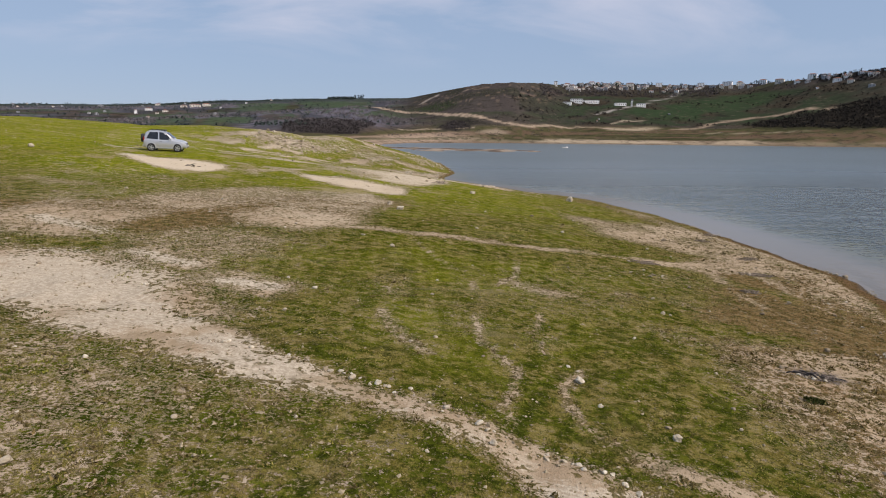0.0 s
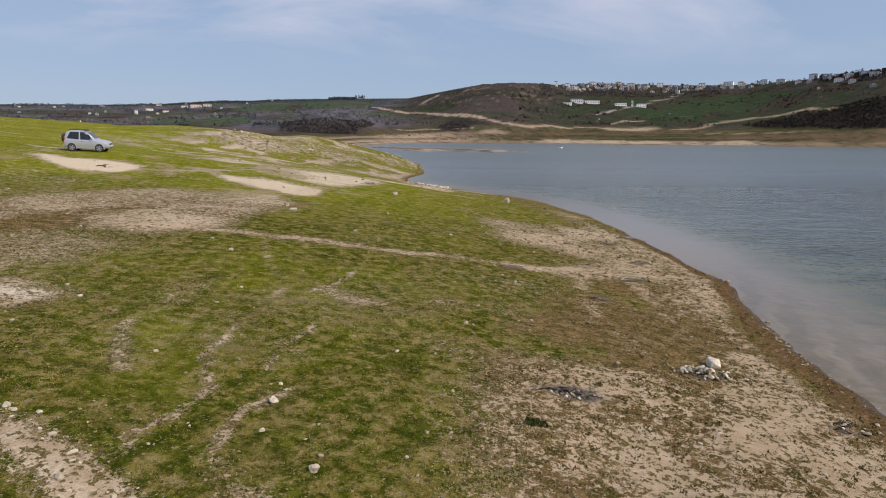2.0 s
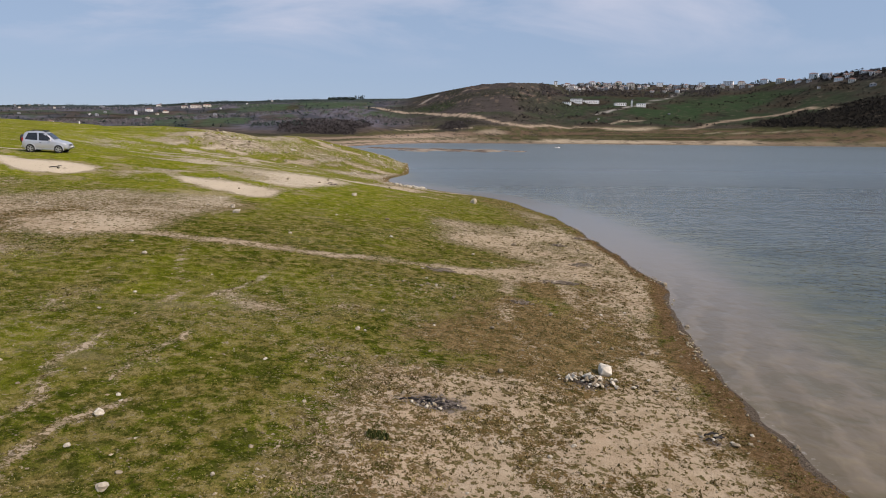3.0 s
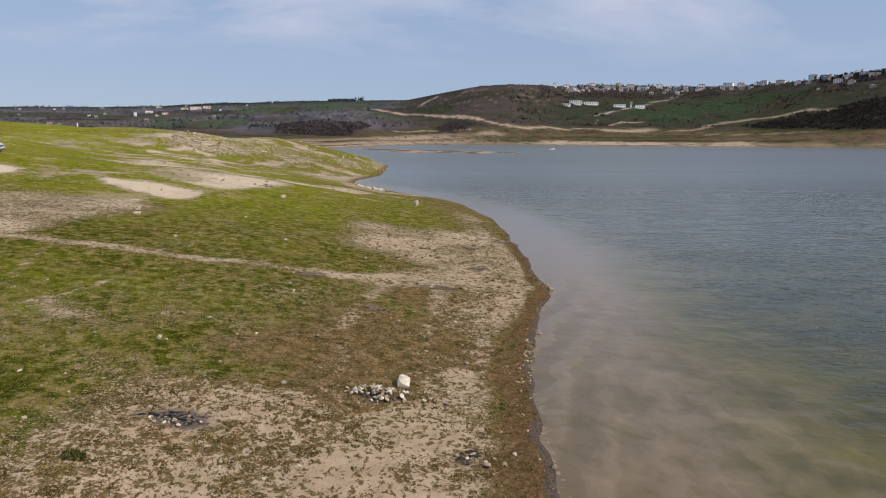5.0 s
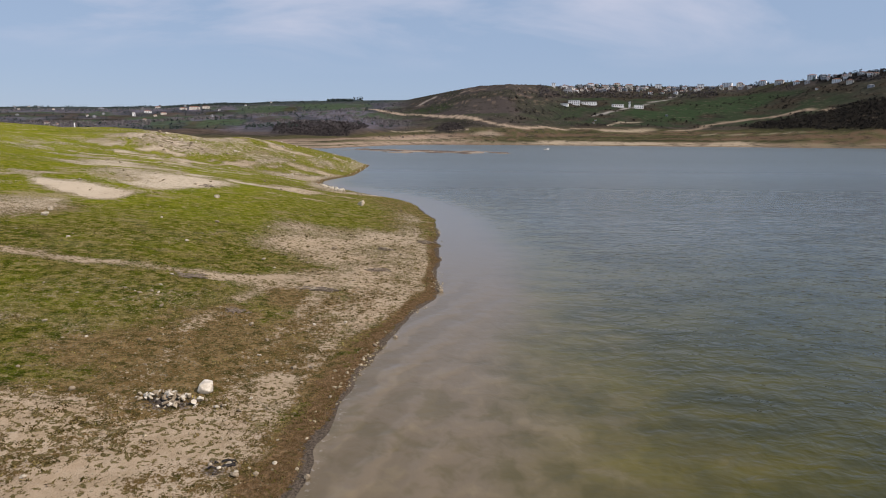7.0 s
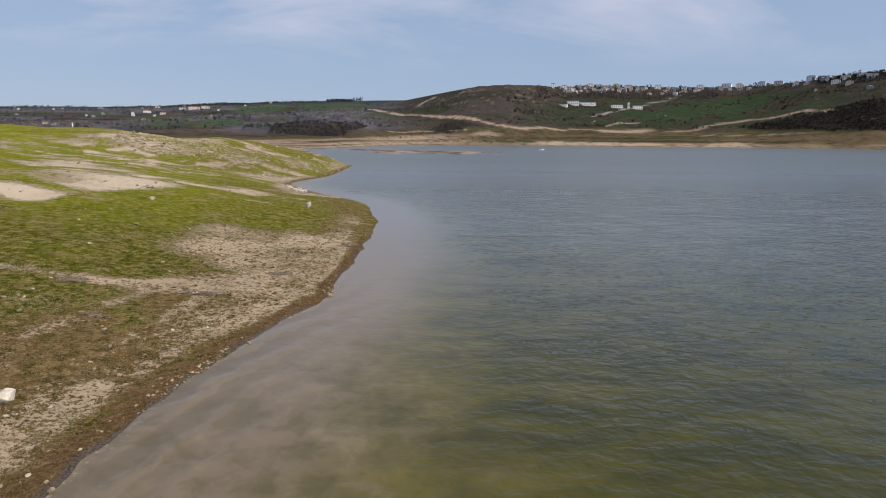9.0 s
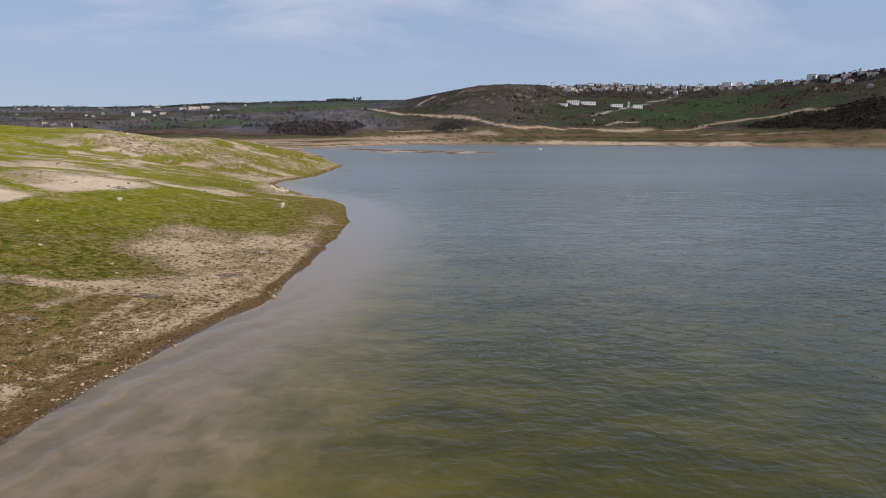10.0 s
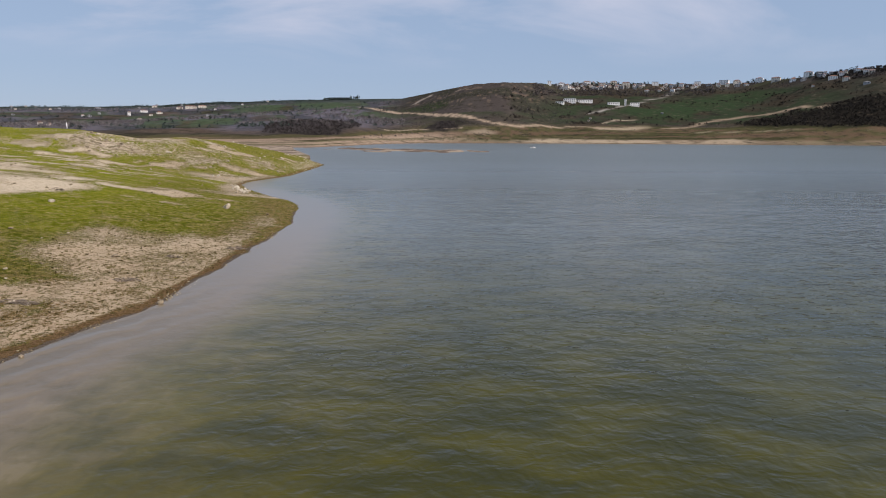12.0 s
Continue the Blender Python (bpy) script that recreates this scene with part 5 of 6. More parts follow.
def side_y(x, z):
    """Half width of the bodywork at a place on its side."""
    for a, b in zip(CAR_SHAPE[:-1], CAR_SHAPE[1:]):
        if a[0] <= x <= b[0]:
            t = (x - a[0]) / (b[0] - a[0])
            ring = [Vector(p).lerp(Vector(q), t) for p, q in zip(car_ring(*a)[:9], car_ring(*b)[:9])]
            for p, q in zip(ring[:-1], ring[1:]):
                if p.z <= z <= q.z:
                    return p.y + (q.y - p.y) * (z - p.z) / max(q.z - p.z, 1e-6)
            return ring[-1].y
    return 0.8


def side_panel(outline, sign, proud=0.006):
    """A panel that follows the car's side, from (x, z) corners."""
    bm = bmesh.new()
    bm.faces.new([bm.verts.new((x, 0, z)) for x, z in outline])
    bmesh.ops.subdivide_edges(bm, edges=bm.edges[:], cuts=3, use_grid_fill=True)
    for v in bm.verts:
        v.co.y = sign * (side_y(v.co.x, v.co.z) + proud)
    bmesh.ops.solidify(bm, geom=bm.faces[:], thickness=0.004)
    bmesh.ops.recalc_face_normals(bm, faces=bm.faces)
    return bm


def build_wheel(parent, name, x, y, z, sign):
    hub = part(name, lathe([(-0.09, 0.20), (-0.105, 0.25), (-0.10, 0.31), (-0.07, 0.338), (0.07, 0.338), (0.10, 0.31), (0.105, 0.25), (0.09, 0.20)]), RUBBER, parent, "black tyre with alloy wheel", True)
    hub.location = (x, y, z)
    part("rim", lathe([(sign * 0.055, 0.02), (sign * 0.060, 0.17), (sign * 0.088, 0.20), (sign * 0.095, 0.225), (sign * 0.02, 0.228), (sign * 0.0, 0.05)]), BLACK, hub)
    bm = bmesh.new()
    for k in range(5):
        made = bmesh.ops.create_cube(bm, size=1, matrix=pose(0, 0, 0, 0, k * 72, 0) @ Matrix.Translation((0.115, sign * 0.085, 0)) @ Matrix.Diagonal((0.20, 0.03, 0.065, 1)))
    bmesh.ops.create_cone(bm, cap_ends=True, segments=16, radius1=0.055, radius2=0.045, depth=0.04, matrix=pose(0, sign * 0.09, 0, 90, 0, 0))
    ring = lathe([(sign * 0.075, 0.195), (sign * 0.098, 0.20), (sign * 0.098, 0.222), (sign * 0.075, 0.225)])
    tmp = bpy.data.meshes.new("tmp")
    ring.to_mesh(tmp)
    ring.free()
    bm.from_mesh(tmp)
    part("spokes", bm, ALLOY, hub, "silver alloy spokes")
    return hub


def build_car(m):
    car = empty("car", m, "silver three-door off-road car parked on green grass, black spare wheel behind", "car")
    body = part("body", loft([car_ring(*s) for s in CAR_SHAPE]), PAINT, car, "silver painted bodywork", True)
    bev = body.modifiers.new("soft", "BEVEL")
    bev.width, bev.segments, bev.limit_method, bev.angle_limit = 0.02, 2, "ANGLE", radians(28)
    for sign in (-1, 1):
        part("door_window", side_panel([(-0.42, 1.01), (0.62, 0.99), (0.34, 1.36), (0.02, 1.585), (-0.42, 1.61)], sign), GLASS, car, "dark side glass")
        part("quarter_window", side_panel([(-1.54, 1.06), (-0.53, 1.01), (-0.53, 1.61), (-1.26, 1.585)], sign), GLASS, car, "dark rear side glass")
        door = part("door", side_panel([(-0.46, 0.42), (0.72, 0.42), (0.74, 0.90), (0.66, 0.945), (-0.46, 0.965)], sign, 0.005), PAINT, car, "silver door")
        part("door_handle", box(-0.38, -0.22, sign * 0.872, sign * 0.90, 0.83, 0.86, bevel=0.006), BLACK, door, "black door handle")
        part("sill_cladding", box(-0.72, 0.80, sign * 0.80, sign * 0.885, 0.28, 0.40, bevel=0.012), PAINT, car, "silver sill")
        for wx in (-1.13, 1.15):
            steps, ring = 16, []
            bm = bmesh.new()
            for k in range(steps + 1):
                a = math.pi * (-0.06 + 1.12 * k / steps)
                ring.append([bm.verts.new((wx + r * math.cos(a), sign * yy, 0.335 + r * math.sin(a))) for r, yy in ((0.37, 0.78), (0.37, 0.895), (0.425, 0.888), (0.43, 0.78))])
            for lo, hi in zip(ring[:-1], ring[1:]):
                for j in range(4):
                    bm.faces.new((lo[j], lo[(j + 1) % 4], hi[(j + 1) % 4], hi[j]))
            bmesh.ops.recalc_face_normals(bm, faces=bm.faces)
            part("wheel_arch", bm, PAINT, car)
            part("arch_liner", lathe([(-0.06, 0.37), (0.06, 0.37)], steps=24), BLACK, car, "black wheel housing").location = (wx, sign * 0.812, 0.345)
            build_wheel(car, "wheel", wx, sign * 0.80, 0.338, sign)
        part("roof_rail", tube(bmesh.new(), [(-1.36, sign * 0.60, 1.67), (-1.32, sign * 0.60, 1.765), (-0.6, sign * 0.605, 1.785), (-0.04, sign * 0.60, 1.745), (0.02, sign * 0.60, 1.665)], [0.018] * 5, 8), BLACK, car, "black roof rail")
        part("mirror", box(0.42, 0.54, sign * 0.86, sign * 1.02, 0.98, 1.11, bevel=0.03), PAINT, car, "silver door mirror")
        part("headlamp", box(1.70, 1.865, sign * 0.46, sign * 0.765, 0.665, 0.80, bevel=0.035), LAMP, car, "clear headlamp")
        part("tail_lamp", box(-1.80, -1.70, sign * 0.70, sign * 0.85, 0.92, 1.18, bevel=0.02), RED_LENS, car, "red tail lamp")
    for x in (-1.05, -0.25):
        part("roof_crossbar", box(x - 0.025, x + 0.025, -0.60, 0.60, 1.765, 1.79, bevel=0.008), BLACK, car, "black crossbar")
    bm = loft([[(0.20, y, 1.575), (0.80, y * 1.12, 1.14), (0.81, y * 1.12, 1.15), (0.21, y, 1.59)] for y in (-0.57, -0.2, 0.2, 0.57)])
    part("windscreen", bm, GLASS, car, "dark windscreen")
    part("rear_window", box(-0.025, 0.025, -0.55, 0.55, -0.19, 0.19, bevel=0.015), GLASS, car, "dark rear glass").matrix_local = pose(-1.695, 0, 1.35, 0, 20, 0)
    part("front_bumper", box(1.72, 1.985, -0.80, 0.80, 0.36, 0.60, bevel=0.07), PAINT, car, "silver front bumper")
    part("grille", box(1.86, 1.935, -0.40, 0.40, 0.635, 0.74, bevel=0.015), BLACK, car, "black grille")
    part("lower_grille", box(1.93, 1.995, -0.5, 0.5, 0.40, 0.49, bevel=0.012), BLACK, car, "black lower grille")
    part("number_plate", box(1.985, 2.0, -0.26, 0.26, 0.50, 0.60), WHITE_WALL, car, "plain white plate")
    part("rear_bumper", box(-1.90, -1.66, -0.80, 0.80, 0.38, 0.58, bevel=0.06), PAINT, car, "silver rear bumper")
    part("underbody", box(-1.55, 1.60, -0.70, 0.70, 0.24, 0.37, bevel=0.03), BLACK, car, "black underbody")
    spare = part("spare_wheel", lathe([(-0.14, 0.02), (-0.145, 0.28), (-0.11, 0.345), (0.08, 0.355), (0.13, 0.32), (0.13, 0.02)]), BLACK, car, "black spare wheel cover", True)
    spare.matrix_local = pose(-1.985, 0.06, 1.05, 0, 0, 90)
    part("roof_box_strap", box(-0.10, 0.10, -0.45, 0.45, 1.72, 1.80, bevel=0.03), BLACK, car, "dark roll strapped on the roof")
    for piece in car.children:
        if piece.name.startswith(("wheel", "spare")) and not piece.name.startswith("wheel_arch"):
            piece.location.x *= 0.89
        else:
            piece.location.x, piece.scale.x = piece.location.x * 0.89, 0.89
    return car


CAR_X, CAR_Y, CAR_TURN = -20.3, 50.2, 14.0
ca, sa = math.cos(radians(CAR_TURN)), math.sin(radians(CAR_TURN))
z_front = (z_at(CAR_X + 1.15 * ca, CAR_Y + 1.15 * sa) + z_at(CAR_X + 1.15 * ca + sa, CAR_Y + 1.15 * sa - ca)) / 2
z_rear = (z_at(CAR_X - 1.13 * ca, CAR_Y - 1.13 * sa) + z_at(CAR_X - 1.13 * ca + sa, CAR_Y - 1.13 * sa - ca)) / 2
side_rise = z_at(CAR_X - 0.8 * sa, CAR_Y + 0.8 * ca) - z_at(CAR_X + 0.8 * sa, CAR_Y - 0.8 * ca)
build_car(Matrix.Translation((CAR_X, CAR_Y, (z_front + z_rear) / 2 - 0.01)) @ pose(0, 0, 0, 0, 0, CAR_TURN) @ pose(0, 0, 0, math.degrees(math.atan2(side_rise, 1.6)), -math.degrees(math.atan2(z_front - z_rear, 2.28)), 0) @ Matrix.Scale(0.95, 4))

# ---- small boat on the lake ----


def build_boat(x, y, turn):
    boat = empty("boat", pose(x, y, 0, 0, 0, turn), "small white open boat afloat on the lake", "boat")
    rings = []
    for t in np.linspace(0, 1, 9):
        half = 0.85 * (1 - max(0, (t - 0.45) / 0.55) ** 2.2) * (0.85 + 0.15 * min(1, t * 3))
        sheer = 0.50 + 0.35 * t ** 3
        lx = -2.4 + 4.8 * t
        rings.append([(lx, half, sheer), (lx, half * 0.86, 0.1), (lx, half * 0.4, -0.15), (lx, -half * 0.4, -0.15), (lx, -half * 0.86, 0.1), (lx, -half, sheer), (lx, -half * 0.88, sheer), (lx, -half * 0.6, 0.15), (lx, half * 0.6, 0.15), (lx, half * 0.88, sheer)])
    part("hull", loft(rings), BOAT_PAINT, boat)
    part("thwart", box(-0.5, -0.2, -0.7, 0.7, 0.36, 0.41), TWIG, boat, "wooden thwart")
    part("cuddy", box(0.4, 1.4, -0.5, 0.5, 0.3, 0.95, bevel=0.08), BOAT_PAINT, boat, "white cuddy")
    part("outboard", box(-2.62, -2.36, -0.14, 0.14, 0.1, 0.85, bevel=0.04), BLACK, boat, "black outboard motor")


build_boat(108, 478, 12)

# ---- houses beyond the lake ----


def house_mesh(parent, wide, deep, tall, roof, wall_mat, roof_mat, floors):
    part("wall", box(-wide / 2, wide / 2, -deep / 2, deep / 2, -4, tall), wall_mat, parent)
    bm = bmesh.new()
    o = 0.5
    if roof == "hip":
        rise, ridge = 0.22 * deep, max(wide - deep, 0.5) / 2
        pts = [(-wide / 2 - o, -deep / 2 - o, tall), (wide / 2 + o, -deep / 2 - o, tall), (wide / 2 + o, deep / 2 + o, tall), (-wide / 2 - o, deep / 2 + o, tall), (-ridge, 0, tall + rise), (ridge, 0, tall + rise)]
        v = [bm.verts.new(p) for p in pts]
        for f in ((0, 1, 5, 4), (1, 2, 5), (2, 3, 4, 5), (3, 0, 4), (3, 2, 1, 0)):
            bm.faces.new([v[k] for k in f])
    else:
        add_box(bm, -wide / 2 - 0.3, wide / 2 + 0.3, -deep / 2 - 0.3, deep / 2 + 0.3, tall, tall + 0.7)
    part("roof", bm, roof_mat, parent)
    n = max(2, int(wide / 4.2))
    for f in range(floors):
        z0 = (f + 0.3) * tall / floors
        for k in range(n):
            cx = -wide / 2 + (k + 0.5) * wide / n
            part("window", box(cx - 0.75, cx + 0.75, -deep / 2 - 0.06, -deep / 2 + 0.1, z0, z0 + 0.48 * tall / floors), PANE, parent)


KINDS = {}


def house(u, q, wide, tall, style, floors, group):
    """A house at a bearing and a share of the climb; alike houses share their meshes."""
    x, y = far_xy(u, q)
    x, y = float(x), float(y)
    wide, tall = wide * 0.78, tall * 0.8
    turn = math.degrees(math.atan2(-(x - EYE_X), y - EYE_Y)) + rs.uniform(-12, 12)
    m = pose(x, y, z_at(x, y) - 0.5, 0, 0, turn)
    wall, roof_kind, roof_mat, label, name = STYLES[style]
    key = (round(wide / 3), round(tall / 2), style, floors)
    if key in KINDS:
        return copy_thing(KINDS[key], m)
    ob = empty(name, m, label, "house" if name == "house" else "building", group)
    house_mesh(ob, wide, min(wide, 11.0) if name == "house" else 16.0, tall, roof_kind, wall, roof_mat, floors)
    KINDS[key] = ob
    return ob


STYLES = {
    "white": (WHITE_WALL, "hip", TILE_ROOF, "white rendered house with a red tiled hip roof", "house"),
    "cream": (CREAM_WALL, "hip", TILE_ROOF, "cream rendered house with a clay tile roof", "house"),
    "grey": (GREY_WALL, "hip", GREY_ROOF, "grey house with a pale sheet roof", "house"),
    "block": (WHITE_WALL, "flat", GREY_ROOF, "white flat-roofed apartment block on the ridge", "apartment_building"),
    "shed": (WHITE_WALL, "flat", GREY_ROOF, "long white factory hall below the ridge", "factory"),
}
for u, q, wide, tall, style, floors in (
        (0.195, 0.985, 12, 11, "block", 4), (0.223, 0.95, 34, 5, "shed", 1), (0.236, 0.975, 22, 9, "grey", 3), (0.254, 0.98, 26, 13, "white", 4), (0.276, 0.965, 18, 9, "cream", 3),
        (0.296, 0.985, 24, 12, "cream", 4), (0.316, 0.96, 30, 13, "cream", 4), (0.338, 0.93, 20, 9, "grey", 3), (0.363, 0.975, 24, 13, "block", 4), (0.405, 0.95, 18, 11, "white", 3),
        (0.431, 0.965, 24, 15, "block", 4), (0.450, 0.95, 24, 9, "grey", 3), (0.474, 0.985, 34, 14, "block", 4), (0.494, 0.975, 22, 14, "cream", 4)):
    house(u, q, wide, tall, style, floors, "town on the ridge")
for u, q, wide, tall, style, floors in (
        (0.531, 0.975, 24, 15, "white", 4), (0.558, 0.97, 28, 13, "cream", 4), (0.586, 0.95, 18, 7, "white", 2), (0.610, 0.985, 26, 14, "white", 4), (0.629, 0.985, 18, 9, "grey", 3),
        (0.651, 0.915, 24, 9, "white", 3), (0.673, 0.88, 18, 11, "cream", 3), (0.620, 0.84, 7, 5, "white", 2), (0.708, 0.80, 16, 5, "grey", 1), (0.351, 0.87, 16, 6, "white", 2), (0.371, 0.875, 14, 6, "cream", 2), (0.392, 0.865, 14, 9, "white", 3)):
    house(u, q, wide, tall, style, floors, "town on the ridge")
for k in range(64):
    u = rs.uniform(0.205, 0.44)
    house(u, rs.uniform(0.90, 0.985), rs.choice((9, 11, 14, 17)), rs.choice((6, 8, 10)), rs.choice(("white", "cream", "grey", "grey", "cream")), rs.choice((2, 3)), "town on the ridge")
for k in range(26):
    house(rs.uniform(0.44, 0.72), rs.uniform(0.93, 0.985), rs.choice((9, 12, 15)), rs.choice((6, 8, 10)), rs.choice(("white", "cream", "grey")), rs.choice((2, 3)), "town on the ridge")
for u, q, wide, tall, style, floors in ((0.250, 0.715, 60, 8, "shed", 2), (0.229, 0.722, 36, 11, "shed", 2), (0.214, 0.70, 24, 5, "shed", 1), (0.300, 0.63, 34, 8, "shed", 1), (0.319, 0.612, 6, 19, "block", 5), (0.334, 0.612, 26, 10, "shed", 2)):
    house(u, q, wide, tall, style, floors, "factory halls")
for u, q, wide, tall, style, floors in (
        (-0.608, 0.50, 8, 6, "cream", 2), (-0.594, 0.50, 10, 4, "cream", 1), (-0.545, 0.73, 9, 6, "white", 2), (-0.534, 0.715, 9, 5, "grey", 2), (-0.472, 0.755, 8, 13, "white", 3), (-0.425, 0.79, 18, 5, "cream", 1),
        (-0.358, 0.895, 30, 9, "cream", 3), (-0.394, 0.895, 24, 8, "cream", 3), (-0.337, 0.82, 9, 6, "white", 2), (-0.295, 0.93, 9, 6, "white", 2),
        (-0.450, 0.838, 24, 8, "white", 2), (-0.376, 0.89, 40, 9, "cream", 3), (-0.523, 0.94, 20, 5, "grey", 1), (-0.434, 0.95, 20, 6, "cream", 2)):
    house(u, q, wide, tall, style, floors, "village across the bay")
for k in range(16):
    house(rs.uniform(-0.75, -0.22), rs.choice((rs.uniform(0.55, 0.8), rs.uniform(0.9, 0.99))), rs.choice((6, 8, 9)), rs.choice((4, 5)), rs.choice(("grey", "cream", "grey")), 2, "village across the bay")
for k in range(3):
    house(rs.uniform(0.2, 0.42), rs.uniform(0.36, 0.5), rs.choice((5, 7)), 3, rs.choice(("grey", "white", "cream")), 1, "farmsteads")

mx, my = (float(v) for v in far_xy(-0.565, 0.44))
mast = empty("mast", pose(mx, my, z_at(mx, my)), "slender white mast standing beyond the meadow", "mast")
part("shaft", tube(bmesh.new(), [(0, 0, -1), (0, 0, 4), (0, 0, 8)], [0.9, 0.75, 0.6], 10), WHITE_WALL, mast)
part("cap", tube(bmesh.new(), [(0, 0, 8.003), (0, 0, 8.4), (0, 0, 9.2)], [0.8, 0.6, 0.08], 10), GREY_ROOF, mast)

# ---- woods, hedges and scrub beyond the lake ----


def far_woods():
    us, qs, hs, kinds = [], [], [], []

    def spread(n, u0, u1, q0, q1, tall, kind, gate=None):
        u, q = RNG.uniform(u0, u1, n), RNG.uniform(q0, q1, n)
        x, y = far_xy(u, q)
        keep = np.ones(n, bool) if gate is None else gate(u, q, x, y)
        us.append(u[keep]), qs.append(q[keep]), hs.append(tall * RNG.uniform(0.55, 1.25, keep.sum())), kinds.append(np.full(keep.sum(), kind))
    scrub = [[(-0.255, 0.36), (-0.24, 0.49), (-0.186, 0.57), (-0.114, 0.55), (-0.10, 0.42), (-0.132, 0.30), (-0.187, 0.29)], [(0.0, 0.28), (0.022, 0.40), (0.045, 0.37), (0.056, 0.24), (0.031, 0.22)]]

    def within(u, q, pts):
        return land_use(u, q, pts, 0.04) > 0.35
    spread(1500, -0.26, -0.09, 0.28, 0.58, 3.0, 5, lambda u, q, x, y: within(u, q, scrub[0]))
    spread(420, 0.0, 0.06, 0.2, 0.42, 2.6, 5, lambda u, q, x, y: within(u, q, scrub[1]))
    spread(4200, 0.46, 0.85, 0.2, 0.72, 3.4, 3, lambda u, q, x, y: within(u, q, WOOD_EDGE))
    # the western rise: bare woods, dark hedges and a fringe of pines
    spread(8000, -0.85, -0.03, 0.42, 0.93, 4.6, 0, lambda u, q, x, y: fbm(x, y, 190, 46) > 0.0)
    spread(1900, -0.85, -0.05, 0.40, 0.97, 4.5, 2, lambda u, q, x, y: fbm(u * 900, q * 400, 26, 45) < -0.16)
    spread(420, -0.85, -0.05, 0.55, 0.97, 5.0, 2, lambda u, q, x, y: fbm(x, y, 60, 214) > 0.28)
    spread(1100, -0.42, -0.18, 0.95, 0.995, 4.0, 2, lambda u, q, x, y: fbm(x, y, 160, 209) > -0.1)
    spread(110, -0.165, -0.125, 0.975, 0.995, 7.0, 2)
    spread(26, -0.125, -0.108, 0.985, 0.995, 11.0, 4)
    spread(1000, -0.85, -0.40, 0.95, 0.995, 4.5, 2, lambda u, q, x, y: fbm(x, y, 120, 211) > 0.0)
    # heath, hedges and gardens of the hill and the town
    spread(2600, -0.08, 0.28, 0.34, 0.96, 2.6, 1, lambda u, q, x, y: fbm(x, y, 75, 49) > 0.08)
    spread(2400, 0.12, 0.74, 0.34, 0.92, 3.6, 3, lambda u, q, x, y: fbm(u * 500, q * 420 + u * 90, 22, 48) < -0.14)
    spread(1700, 0.17, 0.46, 0.80, 0.985, 4.6, 1, lambda u, q, x, y: fbm(x, y, 80, 207) > -0.25)
    spread(600, 0.46, 0.76, 0.88, 0.99, 4.6, 1, lambda u, q, x, y: fbm(x, y, 90, 215) > 0.0)
    spread(500, 0.62, 0.80, 0.92, 0.998, 4.4, 3)
    spread(260, 0.20, 0.72, 0.955, 0.992, 8.0, 2, lambda u, q, x, y: fbm(x, y, 90, 216) > 0.0)
    spread(500, -0.1, 0.75, 0.14, 0.33, 1.8, 1, lambda u, q, x, y: fbm(u * 120, q * 900, 16, 53) > 0.0)
    u, q, h, kind = (np.concatenate(v) for v in (us, qs, hs, kinds))
    x, y = far_xy(u, q)
    z = height(x, y)
    n, per = len(x), 13
    i = np.repeat(np.arange(n), per)
    k = n * per
    # each crown is a ragged bunch of leaf clumps about its middle
    a, up = RNG.uniform(0, math.tau, k), RNG.uniform(0.08, 1.0, k)
    spread_r = h[i] * np.array([0.60, 0.62, 0.58, 0.70, 0.14, 0.75])[kind[i]] * np.sqrt(np.clip(1.1 - (2 * up - 0.8) ** 2, 0.08, 1)) * RNG.random(k) ** 0.5
    c = np.stack([x[i] + spread_r * np.cos(a), y[i] + spread_r * np.sin(a), z[i] + up * h[i]], 1)
    size = h[i] * np.array([0.85, 1.0, 1.1, 1.25, 0.55, 1.1])[kind[i]] * RNG.uniform(0.13, 0.28, k)
    d1, d2 = RNG.normal(0, 1, (k, 3)), RNG.normal(0, 1, (k, 3))
    d1 /= np.linalg.norm(d1, axis=1)[:, None]
    d2 /= np.linalg.norm(d2, axis=1)[:, None]
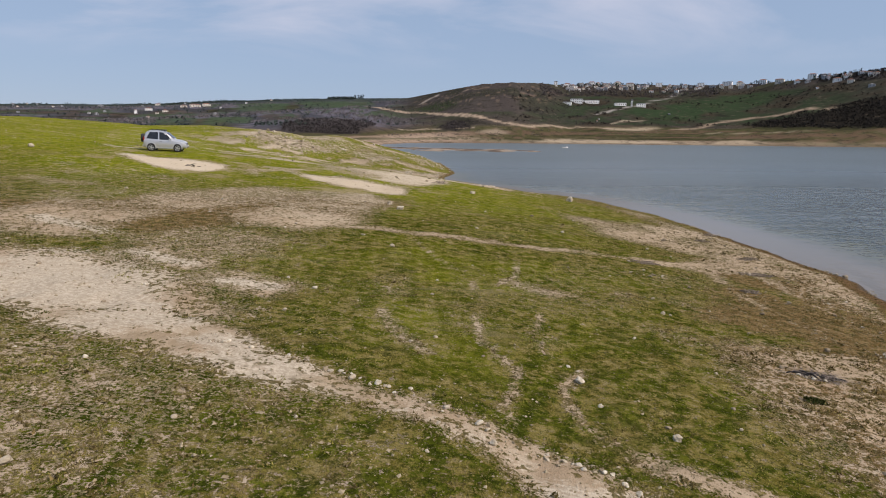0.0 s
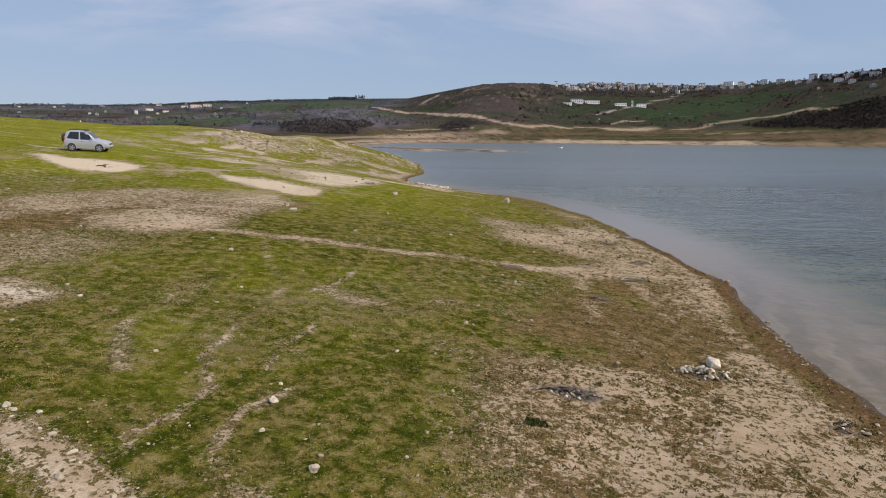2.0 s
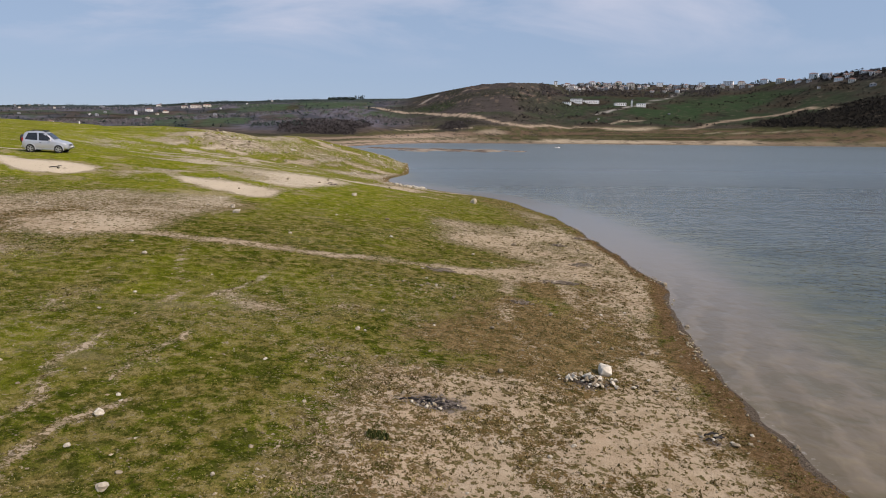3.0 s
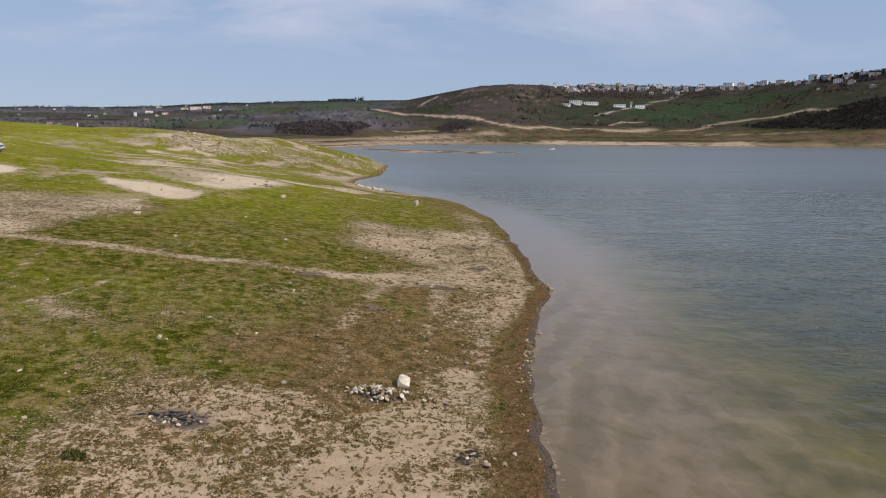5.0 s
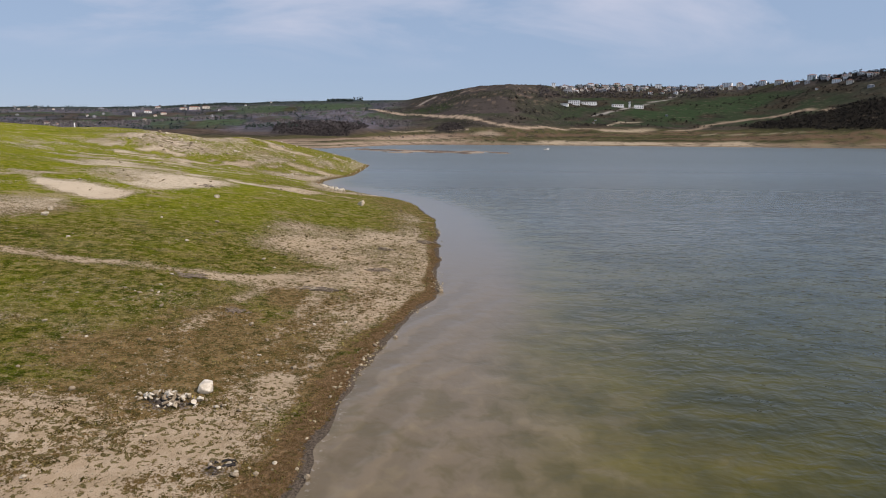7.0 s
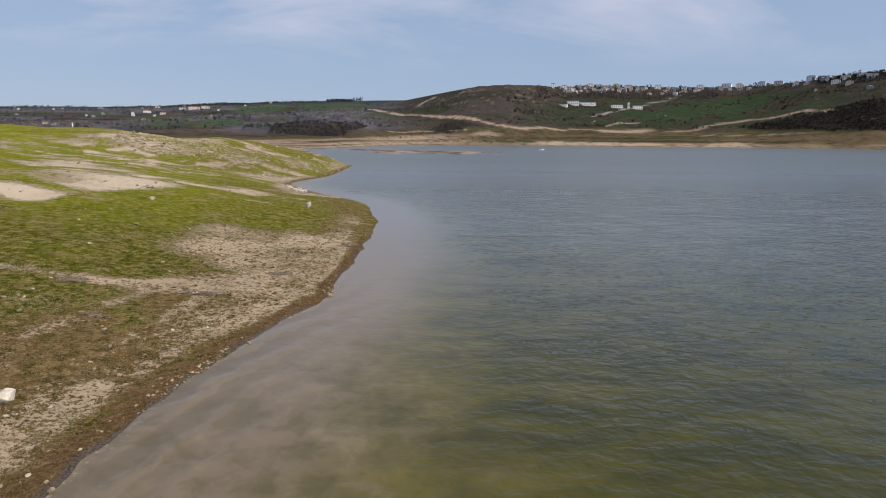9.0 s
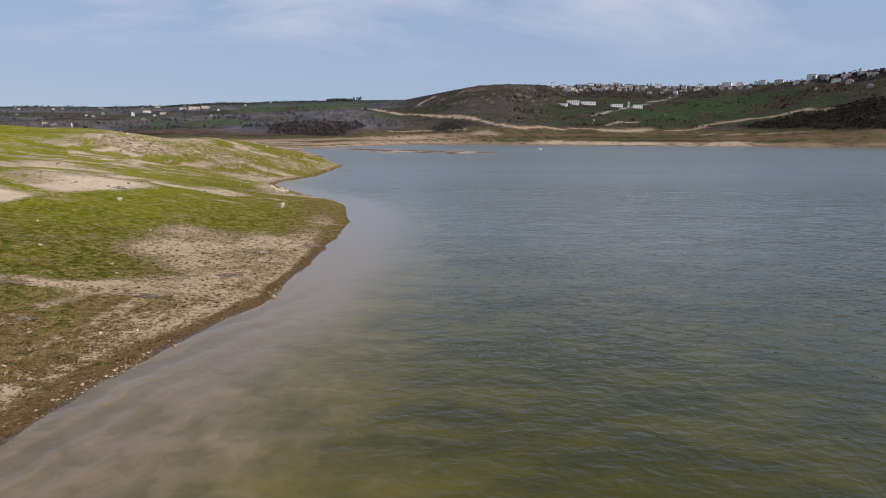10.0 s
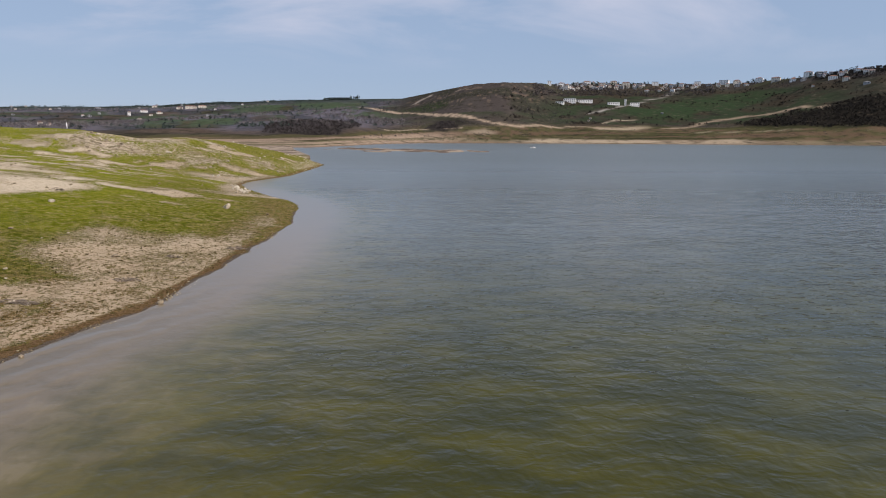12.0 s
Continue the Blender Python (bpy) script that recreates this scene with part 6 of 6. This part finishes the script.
    p = [c + size[:, None] * d1, c + size[:, None] * d2, c - size[:, None] * d1 * 0.9, c - size[:, None] * d2]
    co = np.concatenate([np.stack([p[0], p[1], p[2]], 1), np.stack([p[0], p[2], p[3]], 1)])
    tones = np.array([(0.150, 0.134, 0.132), (0.084, 0.074, 0.072), (0.044, 0.060, 0.052), (0.034, 0.030, 0.026), (0.030, 0.040, 0.030), (0.054, 0.047, 0.045)])[kind] * RNG.uniform(0.7, 1.3, (n, 1))
    triangles("far_trees", co, WOOD, np.concatenate([tones[i], tones[i]]), label="bare brown woods and dark scrub on distant hills", category="trees")


far_woods()


# ---- bare tree on the brow of the meadow ----


def build_tree(x, y, tall):
    tree = empty("tree", pose(x, y, z_at(x, y)), "leafless brown tree on the brow of the meadow", "tree")
    bm = tube(bmesh.new(), [(0, 0, -0.3), (0.05, 0, tall * 0.2), (0.0, 0.1, tall * 0.45), (0.15, 0.1, tall * 0.85)], [0.20, 0.16, 0.11, 0.03], 8)
    tips = []
    for k in range(16):
        a, z0 = k * 2.4, tall * rs.uniform(0.22, 0.7)
        ln = (tall - z0) * rs.uniform(0.45, 0.75)
        p1 = Vector((math.cos(a) * ln * 0.4, math.sin(a) * ln * 0.4, z0 + ln * 0.35))
        p2 = Vector((math.cos(a) * ln * 0.7, math.sin(a) * ln * 0.7, z0 + ln * 0.95))
        tube(bm, [(0.02, 0.05, z0), p1, p2], [0.07, 0.045, 0.012], 5)
        tips += [p1, (p1 + p2) / 2, p2]
    part("trunk", bm, TWIG, tree)
    bm = bmesh.new()
    for p in tips:
        for j in range(26):
            way = Vector((rs.gauss(0, 1), rs.gauss(0, 1), rs.gauss(0.5, 0.8))).normalized()
            q = p + way * rs.uniform(0.3, 1.1)
            side = way.orthogonal().normalized() * 0.02
            bm.faces.new([bm.verts.new(v) for v in (p - side, p + side, q)])
    part("crown", bm, TWIG, tree, "fine brown twigs")


for x, y, tall in ((-112.0, 150.0, 8.5), (-121.0, 156.0, 7.5)):
    build_tree(x, y, tall)
